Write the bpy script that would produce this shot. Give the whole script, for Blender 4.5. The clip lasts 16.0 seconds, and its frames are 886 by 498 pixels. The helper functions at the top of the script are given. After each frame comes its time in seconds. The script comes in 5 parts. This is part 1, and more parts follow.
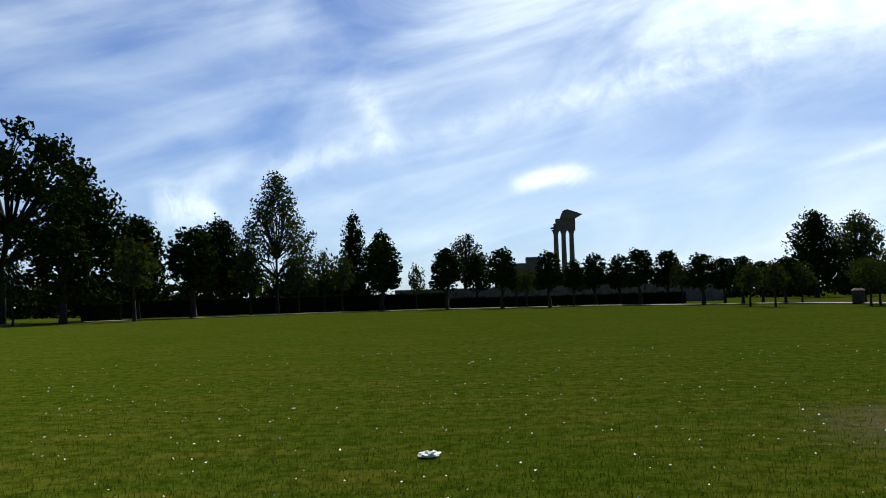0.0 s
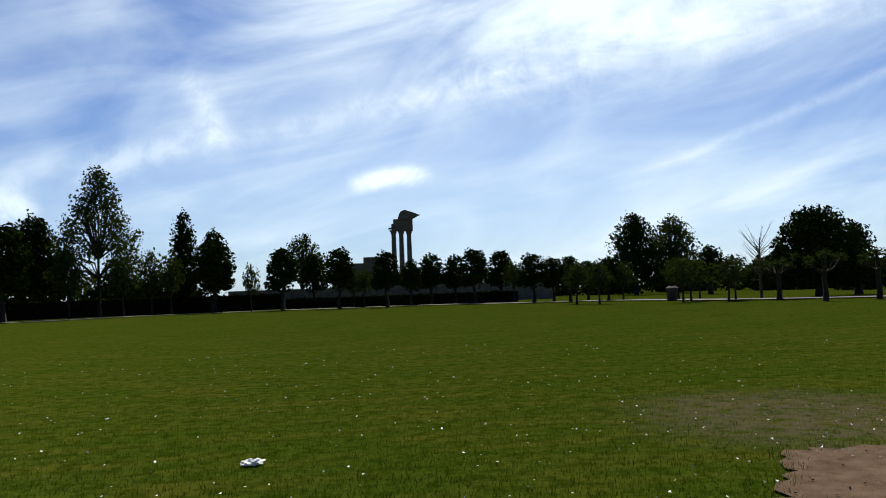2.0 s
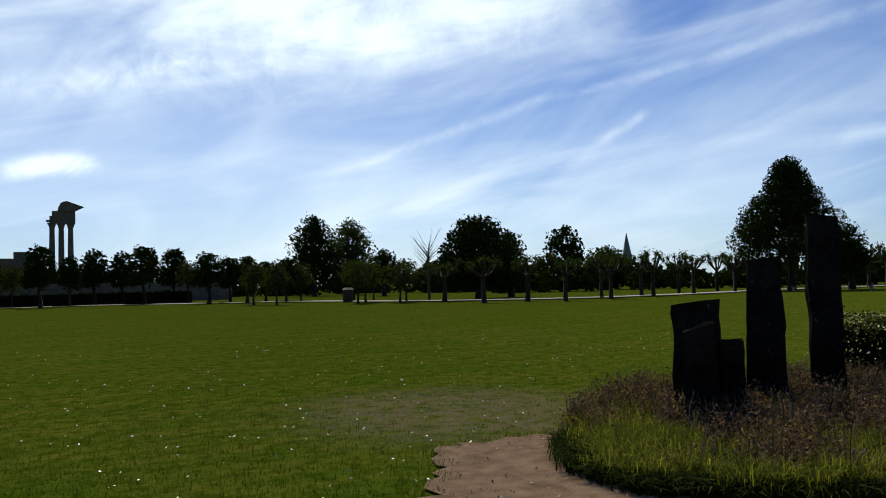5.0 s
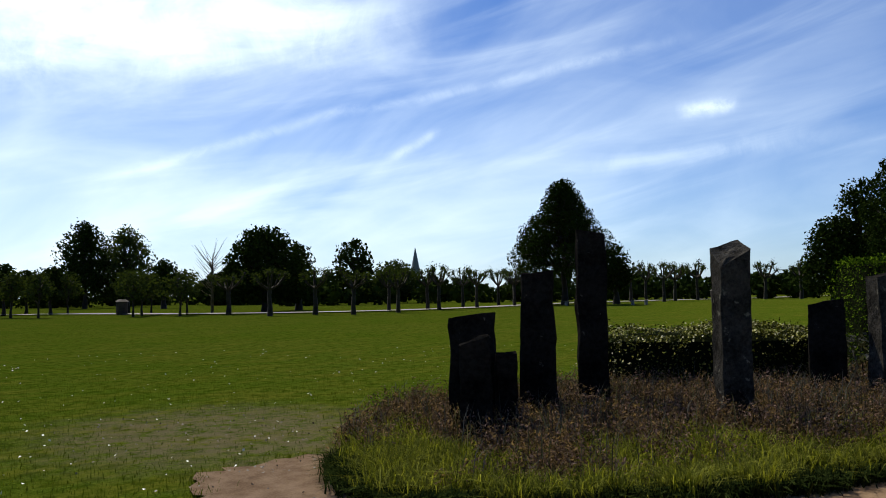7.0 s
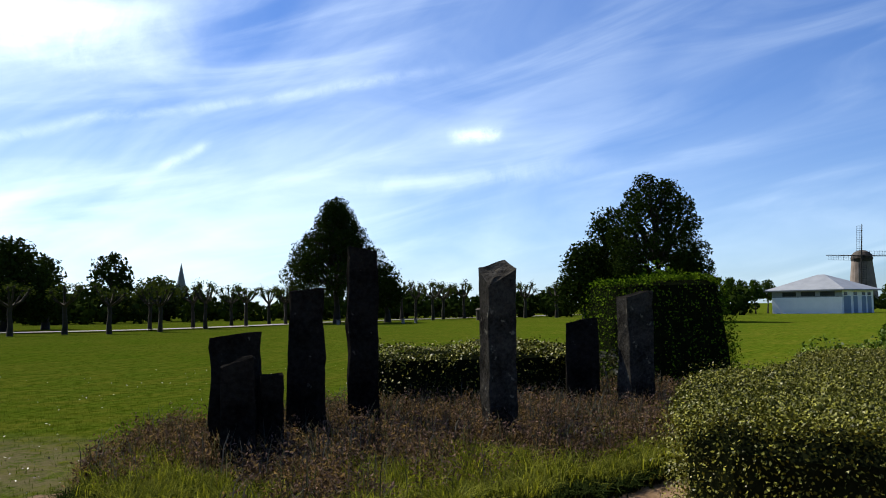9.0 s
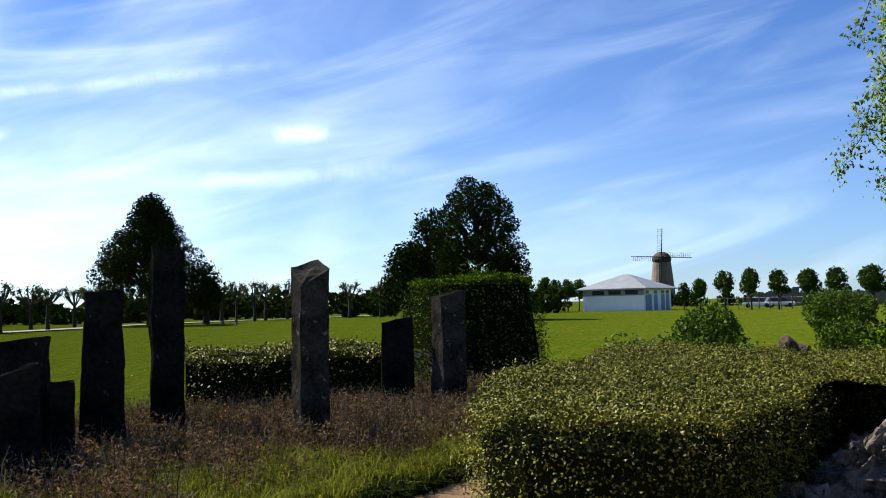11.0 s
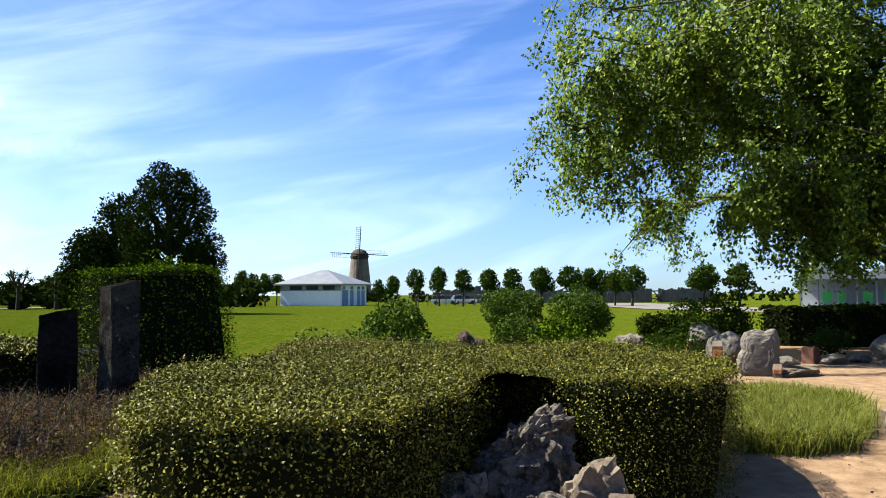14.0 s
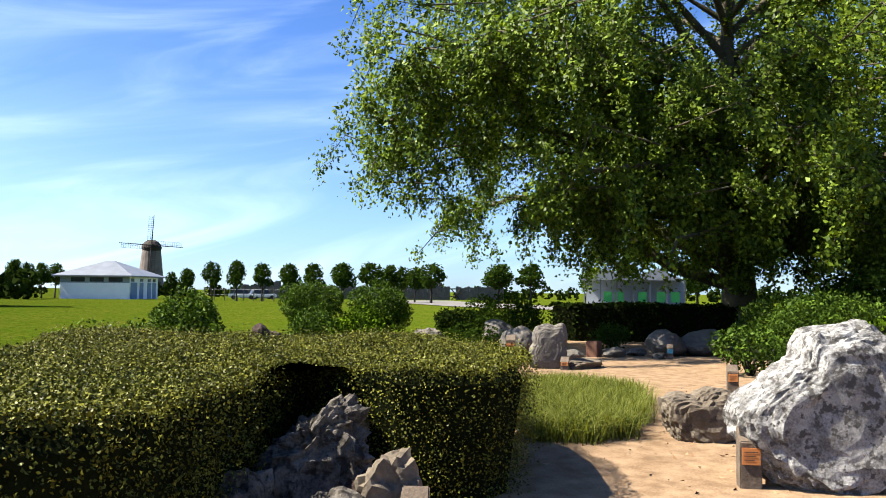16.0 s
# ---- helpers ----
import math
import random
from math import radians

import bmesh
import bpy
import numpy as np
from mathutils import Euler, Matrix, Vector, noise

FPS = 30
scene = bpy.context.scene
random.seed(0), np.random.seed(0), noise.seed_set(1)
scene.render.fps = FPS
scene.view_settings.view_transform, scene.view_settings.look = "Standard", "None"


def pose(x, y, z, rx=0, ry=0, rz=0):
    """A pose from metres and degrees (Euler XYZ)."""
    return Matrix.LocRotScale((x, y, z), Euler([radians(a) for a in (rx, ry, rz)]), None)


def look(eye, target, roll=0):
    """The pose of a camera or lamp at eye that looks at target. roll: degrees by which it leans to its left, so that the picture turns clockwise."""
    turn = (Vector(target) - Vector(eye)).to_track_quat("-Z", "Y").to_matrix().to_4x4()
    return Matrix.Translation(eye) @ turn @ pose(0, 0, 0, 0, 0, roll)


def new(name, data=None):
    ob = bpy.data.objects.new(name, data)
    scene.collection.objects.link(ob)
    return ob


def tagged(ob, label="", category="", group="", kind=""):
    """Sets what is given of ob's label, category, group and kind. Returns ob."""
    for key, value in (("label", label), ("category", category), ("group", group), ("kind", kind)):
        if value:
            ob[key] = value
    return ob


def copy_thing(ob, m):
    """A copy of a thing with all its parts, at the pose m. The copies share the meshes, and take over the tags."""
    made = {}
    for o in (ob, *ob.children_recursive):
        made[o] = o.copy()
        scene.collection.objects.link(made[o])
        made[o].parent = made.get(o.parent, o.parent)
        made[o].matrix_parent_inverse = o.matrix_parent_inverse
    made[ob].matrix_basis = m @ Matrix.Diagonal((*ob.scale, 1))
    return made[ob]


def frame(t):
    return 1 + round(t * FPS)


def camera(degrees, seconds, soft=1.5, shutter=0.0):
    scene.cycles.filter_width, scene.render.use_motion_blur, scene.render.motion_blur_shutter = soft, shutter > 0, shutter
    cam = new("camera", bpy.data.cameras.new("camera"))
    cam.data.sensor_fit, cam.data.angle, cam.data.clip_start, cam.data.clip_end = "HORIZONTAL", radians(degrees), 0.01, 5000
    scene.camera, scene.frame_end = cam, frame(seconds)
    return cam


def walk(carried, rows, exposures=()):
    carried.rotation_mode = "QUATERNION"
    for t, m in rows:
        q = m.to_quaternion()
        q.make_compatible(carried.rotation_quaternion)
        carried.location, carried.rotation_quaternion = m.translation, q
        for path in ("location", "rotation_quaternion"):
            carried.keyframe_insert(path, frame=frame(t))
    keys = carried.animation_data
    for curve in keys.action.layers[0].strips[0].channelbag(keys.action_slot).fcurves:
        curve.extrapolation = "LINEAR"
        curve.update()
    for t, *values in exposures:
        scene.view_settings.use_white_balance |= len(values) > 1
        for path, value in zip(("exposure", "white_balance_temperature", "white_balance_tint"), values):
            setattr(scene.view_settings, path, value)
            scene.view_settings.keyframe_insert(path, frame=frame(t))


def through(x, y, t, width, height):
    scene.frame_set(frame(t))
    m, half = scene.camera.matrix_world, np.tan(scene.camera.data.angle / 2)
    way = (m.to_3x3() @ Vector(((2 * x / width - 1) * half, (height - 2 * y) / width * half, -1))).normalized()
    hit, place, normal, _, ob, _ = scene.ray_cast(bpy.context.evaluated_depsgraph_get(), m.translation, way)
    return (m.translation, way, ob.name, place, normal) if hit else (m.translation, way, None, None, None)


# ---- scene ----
PATH = [
    (0, (0.404, 0.382, 1.64), (0.394, 2.379, 1.756), -1.6),
    (0.5, (0.433, 0.409, 1.635), (0.494, 2.405, 1.751), -2.1),
    (1, (0.457, 0.451, 1.633), (0.606, 2.442, 1.746), -2.2),
    (1.5, (0.48, 0.524, 1.631), (0.728, 2.505, 1.74), -2.1),
    (2, (0.517, 0.598, 1.623), (0.894, 2.56, 1.727), -2.1),
    (2.5, (0.564, 0.669, 1.616), (1.07, 2.601, 1.715), -1.9),
    (3, (0.576, 0.741, 1.606), (1.211, 2.635, 1.701), -1.9),
    (3.5, (0.624, 0.78, 1.604), (1.371, 2.633, 1.695), -1.6),
    (4, (0.684, 0.833, 1.602), (1.547, 2.635, 1.689), -1.5),
    (6.5, (1.071, 1.039, 1.585), (2.444, 2.491, 1.677), -1.2),
    (7, (1.168, 1.112, 1.58), (2.633, 2.47, 1.684), -1.0),
    (7.5, (1.254, 1.154, 1.58), (2.806, 2.409, 1.71), -0.8),
    (8, (1.329, 1.204, 1.581), (2.962, 2.349, 1.724), -0.8),
    (8.5, (1.392, 1.249, 1.581), (3.102, 2.276, 1.722), -0.8),
    (9, (1.429, 1.27, 1.576), (3.204, 2.182, 1.716), -0.8),
    (11.5, (1.551, 1.14, 1.574), (3.501, 1.566, 1.702), -1.1),
    (12, (1.587, 1.127, 1.572), (3.557, 1.449, 1.695), -0.8),
    (12.5, (1.644, 1.108, 1.578), (3.63, 1.315, 1.695), -0.6),
    (13, (1.703, 1.096, 1.579), (3.697, 1.184, 1.694), -0.1),
    (13.5, (1.76, 1.063, 1.571), (3.756, 1.02, 1.683), -0.3),
    (14, (1.805, 1.03, 1.559), (3.793, 0.843, 1.669), -0.3),
    (14.5, (1.884, 1.006, 1.546), (3.856, 0.691, 1.654), -0.4),
    (15, (2.006, 0.971, 1.508), (3.952, 0.522, 1.613), 0.2),
    (15.5, (2.082, 0.947, 1.489), (3.999, 0.387, 1.592), 0.5),
    (16, (2.117, 0.932, 1.477), (4.005, 0.282, 1.58), 0.6),
]
cam = camera(56.3, 16.0, 1.0)
EXPOSURES = [(0, 0.75), (4, 0.64), (6.5, 0.88), (9, 1.22), (12, 1.56), (16, 1.90)]
walk(cam, [(t, look(eye, target, roll)) for t, eye, target, roll in PATH], EXPOSURES)

# ---- light ----
SUN_AZ, SUN_EL = 19.0, 51.0          # degrees to the right of +y, above the horizon
sun = new("sun", bpy.data.lights.new("sun", "SUN"))
sun.data.energy, sun.data.angle, sun.data.color = 5.0, radians(0.6), (1.0, 0.93, 0.80)
a, e = radians(SUN_AZ), radians(SUN_EL)
sun.matrix_world = look((50 * math.sin(a) * math.cos(e), 50 * math.cos(a) * math.cos(e), 50 * math.sin(e)), (0, 0, 0))


class Nodes:
    """Short calls for building a node tree."""

    def __init__(self, tree):
        self.t = tree
        tree.nodes.clear()

    def node(self, kind):
        return self.t.nodes.new(kind)

    def put(self, socket, v):
        if isinstance(v, bpy.types.NodeSocket):
            self.t.links.new(v, socket)
        elif v is not None:
            socket.default_value = v

    def math(self, op, a, b=None, c=None, clamp=False):
        n = self.node("ShaderNodeMath")
        n.operation, n.use_clamp = op, clamp
        for s, v in zip(n.inputs, (a, b, c)):
            self.put(s, v)
        return n.outputs[0]

    def noise(self, vec, scale, detail=4.0, rough=0.55, distortion=0.0):
        n = self.node("ShaderNodeTexNoise")
        self.put(n.inputs["Vector"], vec)
        for k, v in (("Scale", scale), ("Detail", detail), ("Roughness", rough), ("Distortion", distortion)):
            n.inputs[k].default_value = v
        return n.outputs[0]

    def ramp(self, v, lo, hi, smooth=True):
        n = self.node("ShaderNodeMapRange")
        n.interpolation_type = "SMOOTHSTEP" if smooth else "LINEAR"
        self.put(n.inputs[0], v)
        for k, x in zip((1, 2), (lo, hi)):
            n.inputs[k].default_value = x
        return n.outputs[0]

    def mix(self, f, a, b, kind="MIX"):
        n = self.node("ShaderNodeMix")
        n.data_type, n.blend_type = "RGBA", kind
        self.put(n.inputs[0], f)
        for s, v in ((n.inputs[6], a), (n.inputs[7], b)):
            self.put(s, (*v, 1.0) if isinstance(v, tuple) and len(v) == 3 else v)
        return n.outputs[2]

    def mapped(self, vec, scale, rot=(0, 0, 0)):
        n = self.node("ShaderNodeMapping")
        self.put(n.inputs[0], vec)
        n.inputs["Scale"].default_value, n.inputs["Rotation"].default_value = scale, rot
        return n.outputs[0]


world = bpy.data.worlds.new("sky")
scene.world = world
world.use_nodes = True
N = Nodes(world.node_tree)
sky = N.node("ShaderNodeTexSky")
sky.sky_type, sky.sun_disc = "NISHITA", False
sky.sun_elevation, sky.sun_rotation = e, a
sky.air_density, sky.dust_density, sky.ozone_density, sky.altitude = 1.0, 0.35, 2.6, 50.0
coord = N.node("ShaderNodeTexCoord").outputs["Generated"]
sep = N.node("ShaderNodeSeparateXYZ")
N.put(sep.inputs[0], coord)
X, Y, Z = sep.outputs
azim = N.math("MULTIPLY", N.math("ARCTAN2", X, Y), 57.29578)
elev = N.math("MULTIPLY", N.math("ARCSINE", Z), 57.29578)
# thin high cloud, drawn out in long slanting wisps
slant = N.math("MULTIPLY_ADD", azim, -0.20, elev)
drawn = N.node("ShaderNodeCombineXYZ")
N.put(drawn.inputs[0], N.math("MULTIPLY", azim, 0.045))
N.put(drawn.inputs[1], N.math("MULTIPLY", slant, 0.26))
wisps = N.ramp(N.noise(drawn.outputs[0], 1.0, 7.0, 0.52, 0.9), 0.40, 0.98)
broad = N.node("ShaderNodeCombineXYZ")
N.put(broad.inputs[0], N.math("MULTIPLY", azim, 0.05))
N.put(broad.inputs[1], N.math("MULTIPLY", slant, 0.12))
veil = N.ramp(N.noise(broad.outputs[0], 1.2, 6.0, 0.52, 0.7), 0.25, 0.82)
side = N.ramp(N.math("ABSOLUTE", N.math("SUBTRACT", azim, 14.0)), 85.0, 14.0)
# Cloud cleared overhead, out of view, so less sky light fills shade.
low = N.ramp(elev, 48.0, 24.0)
high = N.ramp(elev, 9.0, 19.0)
glow = N.ramp(N.math("ABSOLUTE", N.math("SUBTRACT", azim, 17.0)), 32.0, 2.0)
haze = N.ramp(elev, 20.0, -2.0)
# Haze thinned towards the unseen rear sky to dim fill on shaded faces.
fill_dim = N.ramp(N.math("ABSOLUTE", N.math("SUBTRACT", azim, 14.0)), 160.0, 70.0)
cover = N.math("MULTIPLY", wisps, N.math("MULTIPLY_ADD", side, 0.20, 0.25))
cover = N.math("MULTIPLY_ADD", N.math("MULTIPLY", veil, side), 0.38, cover)
cover = N.math("MULTIPLY_ADD", N.math("MULTIPLY", N.math("MULTIPLY", glow, high), veil), 1.0, cover)
cover = N.math("MULTIPLY_ADD", haze, N.math("MULTIPLY_ADD", side, 0.17, N.math("MULTIPLY_ADD", fill_dim, 0.06, 0.02)), N.math("MULTIPLY", cover, low))
warp = N.math("SUBTRACT", N.noise(coord, 7.0, 7.0, 0.62), 0.5)
fray = N.ramp(N.noise(coord, 16.0, 8.0, 0.68, 0.8), 0.30, 0.66)
# single streaks and small clouds: azimuth and elevation of both ends, half width, strength
STREAKS = [(-13, 8.6, -3.4, 10.7, 0.7, 0.40), (-3.4, 10.7, 17.5, 15.2, 0.6, 0.22), (-6.3, 15.4, -3.5, 9.6, 0.6, 0.35),
           (4.8, 7.6, 10.0, 8.0, 0.42, 0.75), (-19.5, 6.2, -15.3, 6.6, 0.9, 0.6), (26, 8.0, 40, 12.4, 0.24, 0.20),
           (39, 12.2, 63, 16.2, 0.22, 0.18), (43.6, 9.2, 46.9, 11.1, 0.22, 0.30), (63.5, 11.6, 67.0, 11.9, 0.30, 0.55),
           (10, 14, 44, 19.0, 1.6, 0.3), (57, 8.4, 74, 9.6, 0.4, 0.14)]
for a1, e1, a2, e2, half, strength in STREAKS:
    a1, e1, a2, e2 = a1 - 0.12 * (a2 - a1), e1 - 0.12 * (e2 - e1), a2 + 0.12 * (a2 - a1), e2 + 0.12 * (e2 - e1)
    dx, dy = a2 - a1, e2 - e1
    q = dx * dx + dy * dy
    u = N.math("SUBTRACT", azim, a1)
    v = N.math("MULTIPLY_ADD", warp, 5.0 * half, N.math("SUBTRACT", elev, e1))
    s = N.math("DIVIDE", N.math("MULTIPLY_ADD", u, dx, N.math("MULTIPLY", v, dy)), q, clamp=True)
    px = N.math("MULTIPLY_ADD", s, -dx, u)
    py = N.math("MULTIPLY_ADD", s, -dy, v)
    far = N.math("SQRT", N.math("MULTIPLY_ADD", px, px, N.math("MULTIPLY", py, py)))
    fade = N.ramp(N.math("ABSOLUTE", N.math("SUBTRACT", s, 0.5)), 0.54, 0.22)
    blot = N.math("MULTIPLY", fade, N.math("POWER", N.ramp(far, 3.0 * half, 0.0), 1.5))
    blot = N.math("MULTIPLY", blot, N.math("MULTIPLY_ADD", fray, 0.8, 0.2))
    cover = N.math("MULTIPLY_ADD", blot, strength, cover)
cover = N.math("MULTIPLY_ADD", N.math("MULTIPLY", glow, glow), 0.14, cover)
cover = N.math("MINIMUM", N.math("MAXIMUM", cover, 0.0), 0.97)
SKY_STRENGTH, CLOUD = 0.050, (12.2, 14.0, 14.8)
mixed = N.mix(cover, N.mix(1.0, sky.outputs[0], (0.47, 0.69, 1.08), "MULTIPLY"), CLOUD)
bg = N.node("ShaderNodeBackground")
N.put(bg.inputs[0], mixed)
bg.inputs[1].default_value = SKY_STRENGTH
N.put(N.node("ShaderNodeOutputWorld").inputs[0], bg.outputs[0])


# ---- materials ----
def surface(name, dark, light, scale=6.0, rough=0.8, bump=0.2, bump_scale=30.0, spots=None, island=False, coords="Object", metal=0.0, through=0.0, gloss=0.25, skew=1.0):
    """A varied surface: two tones at two scales, fine relief, and spots of a third colour."""
    m = bpy.data.materials.new(name)
    m.use_nodes = True
    n = Nodes(m.node_tree)
    vec = n.node("ShaderNodeTexCoord").outputs[coords]
    big, small = n.noise(vec, scale, 5.0), n.noise(vec, scale * 9, 5.0, 0.65)
    f = n.ramp(n.math("MULTIPLY_ADD", small, 0.45, n.math("MULTIPLY", big, 0.55)), 0.32, 0.68)
    if island:
        f = n.math("MULTIPLY_ADD", n.math("POWER", n.node("ShaderNodeNewGeometry").outputs["Random Per Island"], skew), 0.75, n.math("MULTIPLY", f, 0.25))
    col = n.mix(f, dark, light)
    if spots:
        tone, size, low, high_ = spots
        col = n.mix(n.ramp(n.noise(vec, size, 6.0, 0.6), low, high_), col, tone)
    if gloss:
        p = n.node("ShaderNodeBsdfPrincipled")
        n.put(p.inputs["Base Color"], col)
        p.inputs["Metallic"].default_value, p.inputs["Specular IOR Level"].default_value = metal, gloss
    else:
        p = n.node("ShaderNodeBsdfDiffuse")
        n.put(p.inputs["Color"], col)
    p.inputs["Roughness"].default_value = rough
    if bump:
        b = n.node("ShaderNodeBump")
        b.inputs["Strength"].default_value, b.inputs["Distance"].default_value = bump, 0.02
        n.put(b.inputs["Height"], n.math("MULTIPLY_ADD", n.noise(vec, bump_scale, 6.0, 0.65), 0.7, n.math("MULTIPLY", big, 0.6)))
        n.put(p.inputs["Normal"], b.outputs[0])
    out = p.outputs[0]
    if through:
        tr = n.node("ShaderNodeBsdfTranslucent")
        n.put(tr.inputs[0], n.mix(1.0, col, (1.5, 1.5, 0.5), "MULTIPLY"))
        ms = n.node("ShaderNodeMixShader")
        ms.inputs[0].default_value = through
        n.put(ms.inputs[1], out)
        n.put(ms.inputs[2], tr.outputs[0])
        out = ms.outputs[0]
    n.put(n.node("ShaderNodeOutputMaterial").inputs[0], out)
    return m


def lawn_material():
    m = bpy.data.materials.new("lawn")
    m.use_nodes = True
    n = Nodes(m.node_tree)
    vec = n.node("ShaderNodeTexCoord").outputs["Object"]
    broad, mid, fine = n.noise(vec, 0.16, 4.0), n.noise(n.mapped(vec, (0.55, 1.7, 1.0), (0, 0, 0.25)), 1.0, 6.0, 0.66), n.noise(vec, 26.0, 7.0, 0.8)
    col = n.mix(n.ramp(fine, 0.3, 0.7), (0.017, 0.036, 0.002), (0.112, 0.146, 0.015))
    col = n.mix(n.math("MULTIPLY", n.ramp(mid, 0.42, 0.62), 0.75), col, (0.112, 0.112, 0.014))
    col = n.mix(n.math("MULTIPLY", n.ramp(broad, 0.40, 0.65), 0.35), col, (0.048, 0.088, 0.004))
    clump = n.noise(vec, 4.5, 6.0, 0.7)
    col = n.mix(n.math("MULTIPLY", n.ramp(clump, 0.58, 0.38), 0.7), col, (0.020, 0.040, 0.001))
    spot = n.ramp(n.noise(vec, 1.1, 5.0, 0.75), 0.64, 0.72)
    col = n.mix(n.math("MULTIPLY", spot, 0.7), col, (0.030, 0.034, 0.010))
    # trodden, half bare ground where the sand path runs out into the lawn
    sep_ = n.node("ShaderNodeSeparateXYZ")
    n.put(sep_.inputs[0], vec)
    ux = n.math("MULTIPLY", n.math("SUBTRACT", sep_.outputs[0], 6.6), 0.50)
    uy = n.math("MULTIPLY", n.math("SUBTRACT", sep_.outputs[1], 9.6), 0.42)
    rad = n.math("SQRT", n.math("MULTIPLY_ADD", ux, ux, n.math("MULTIPLY", uy, uy)))
    rad = n.math("MULTIPLY_ADD", n.math("SUBTRACT", n.noise(vec, 1.6, 6.0, 0.65), 0.5), 1.1, rad)
    bare = n.math("MULTIPLY", n.ramp(rad, 1.35, 0.45), n.ramp(n.noise(vec, 4.0, 7.0, 0.75), 0.36, 0.58))
    bare = n.math("MAXIMUM", bare, n.math("MULTIPLY", n.ramp(n.noise(vec, 0.55, 6.0, 0.7), 0.66, 0.74), 0.5))
    col = n.mix(n.math("MULTIPLY", bare, 0.85), col, n.mix(fine, (0.055, 0.046, 0.024), (0.20, 0.165, 0.090)))
    p = n.node("ShaderNodeBsdfDiffuse")
    n.put(p.inputs["Color"], col)
    p.inputs["Roughness"].default_value = 0.9
    b = n.node("ShaderNodeBump")
    b.inputs["Strength"].default_value, b.inputs["Distance"].default_value = 0.42, 0.04
    n.put(b.inputs["Height"], n.math("MULTIPLY_ADD", fine, 0.7, n.math("MULTIPLY_ADD", clump, 0.9, mid)))
    n.put(p.inputs["Normal"], b.outputs[0])
    n.put(n.node("ShaderNodeOutputMaterial").inputs[0], p.outputs[0])
    return m


LAWN = lawn_material()
BLADE = surface("grass blade", (0.03584, 0.05375, 0.004216), (0.08593, 0.1075, 0.01265), 3.0, 0.6, 0, island=True, through=0.12, gloss=0)
TALL_GRASS = surface("tall grass", (0.01211, 0.0222, 0.003029), (0.2372, 0.2473, 0.04542), 3.0, 0.5, 0, island=True, through=0.25, gloss=0, skew=1.9)
# Brighter copy of the tall grass, with sunlight put into its tones.
GRASS_TUFT = surface("sunlit ornamental grass", (0.0304, 0.04712, 0.0076), (0.2356, 0.2508, 0.0646), 3.0, 0.5, 0, island=True, through=0.25, gloss=0, skew=1.3)
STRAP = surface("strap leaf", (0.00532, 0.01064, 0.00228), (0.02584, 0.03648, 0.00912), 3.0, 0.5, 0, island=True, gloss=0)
SAND = surface("sand", (0.1444, 0.09272, 0.05472), (0.2736, 0.19, 0.1178), 5.0, 0.95, 0.35, 70, gloss=0, spots=((0.13, 0.084, 0.050), 2.3, 0.54, 0.76))
GRAVEL = surface("pale gravel", (0.1034, 0.09804, 0.08512), (0.155, 0.1444, 0.1292), 1.0, 0.95, 0.3, 40)
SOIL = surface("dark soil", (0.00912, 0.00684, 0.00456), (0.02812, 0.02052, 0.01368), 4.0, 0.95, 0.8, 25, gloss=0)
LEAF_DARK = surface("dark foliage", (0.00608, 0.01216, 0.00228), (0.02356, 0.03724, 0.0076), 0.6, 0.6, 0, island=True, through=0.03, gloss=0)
LEAF_AIRY = surface("airy foliage", (0.01824, 0.02812, 0.00836), (0.04408, 0.05928, 0.01824), 0.6, 0.6, 0, island=True, through=0.15, gloss=0)
LEAF_GREEN = surface("green foliage", (0.0152, 0.03192, 0.00608), (0.03876, 0.06688, 0.00836), 0.6, 0.5, 0, island=True, through=0.15, gloss=0)
LEAF_MAPLE = surface("maple leaf", (0.00912, 0.02584, 0.00304), (0.1862, 0.2584, 0.02584), 0.8, 0.45, 0, island=True, through=0.24, gloss=0.08, skew=1.5)
LEAF_BOX = surface("box leaf", (0.0069, 0.0115, 0.00115), (0.1898, 0.1898, 0.0253), 2.0, 0.45, 0, island=True, through=0.02, gloss=0.08, skew=1.8)
LEAF_YEW = surface("yew foliage", (0.00532, 0.0149, 0.002128), (0.1383, 0.2288, 0.01064), 1.5, 0.55, 0, island=True, gloss=0, skew=2.4)
LEAF_BUSH = surface("bush leaf", (0.00608, 0.01672, 0.00228), (0.0912, 0.152, 0.01824), 1.5, 0.45, 0, island=True, through=0.10, gloss=0.03, skew=1.5)
HEATHER = surface("dry heather", (0.00741, 0.006175, 0.00494), (0.2655, 0.1754, 0.1457), 2.5, 0.8, 0, island=True, through=0.15, gloss=0, skew=2.0)
GREY_LEAF = surface("grey-green herb", (0.0152, 0.0171, 0.0133), (0.1425, 0.1425, 0.1235), 2.5, 0.7, 0, island=True, through=0.1, gloss=0, skew=2.0)
# Near-black hedge core: the shade between leaves is put into its colour.
INNER = surface("shade-dark hedge core", (0.00456, 0.00608, 0.00228), (0.01216, 0.0152, 0.00608), 8.0, 0.95, 0.5, 40, gloss=0)
BARK = surface("bark", (0.00836, 0.00684, 0.00532), (0.02812, 0.02356, 0.01748), 2.5, 0.9, 0.7, 18)
BARK_PALE = surface("pale bark", (0.0304, 0.02584, 0.0152), (0.095, 0.08208, 0.05168), 2.5, 0.85, 0.6, 14)
BASALT = surface("basalt", (0.0038, 0.003496, 0.00304), (0.02584, 0.02356, 0.02052), 2.2, 0.9, 0.9, 22, gloss=0, spots=((0.120, 0.112, 0.090), 9.0, 0.66, 0.72))
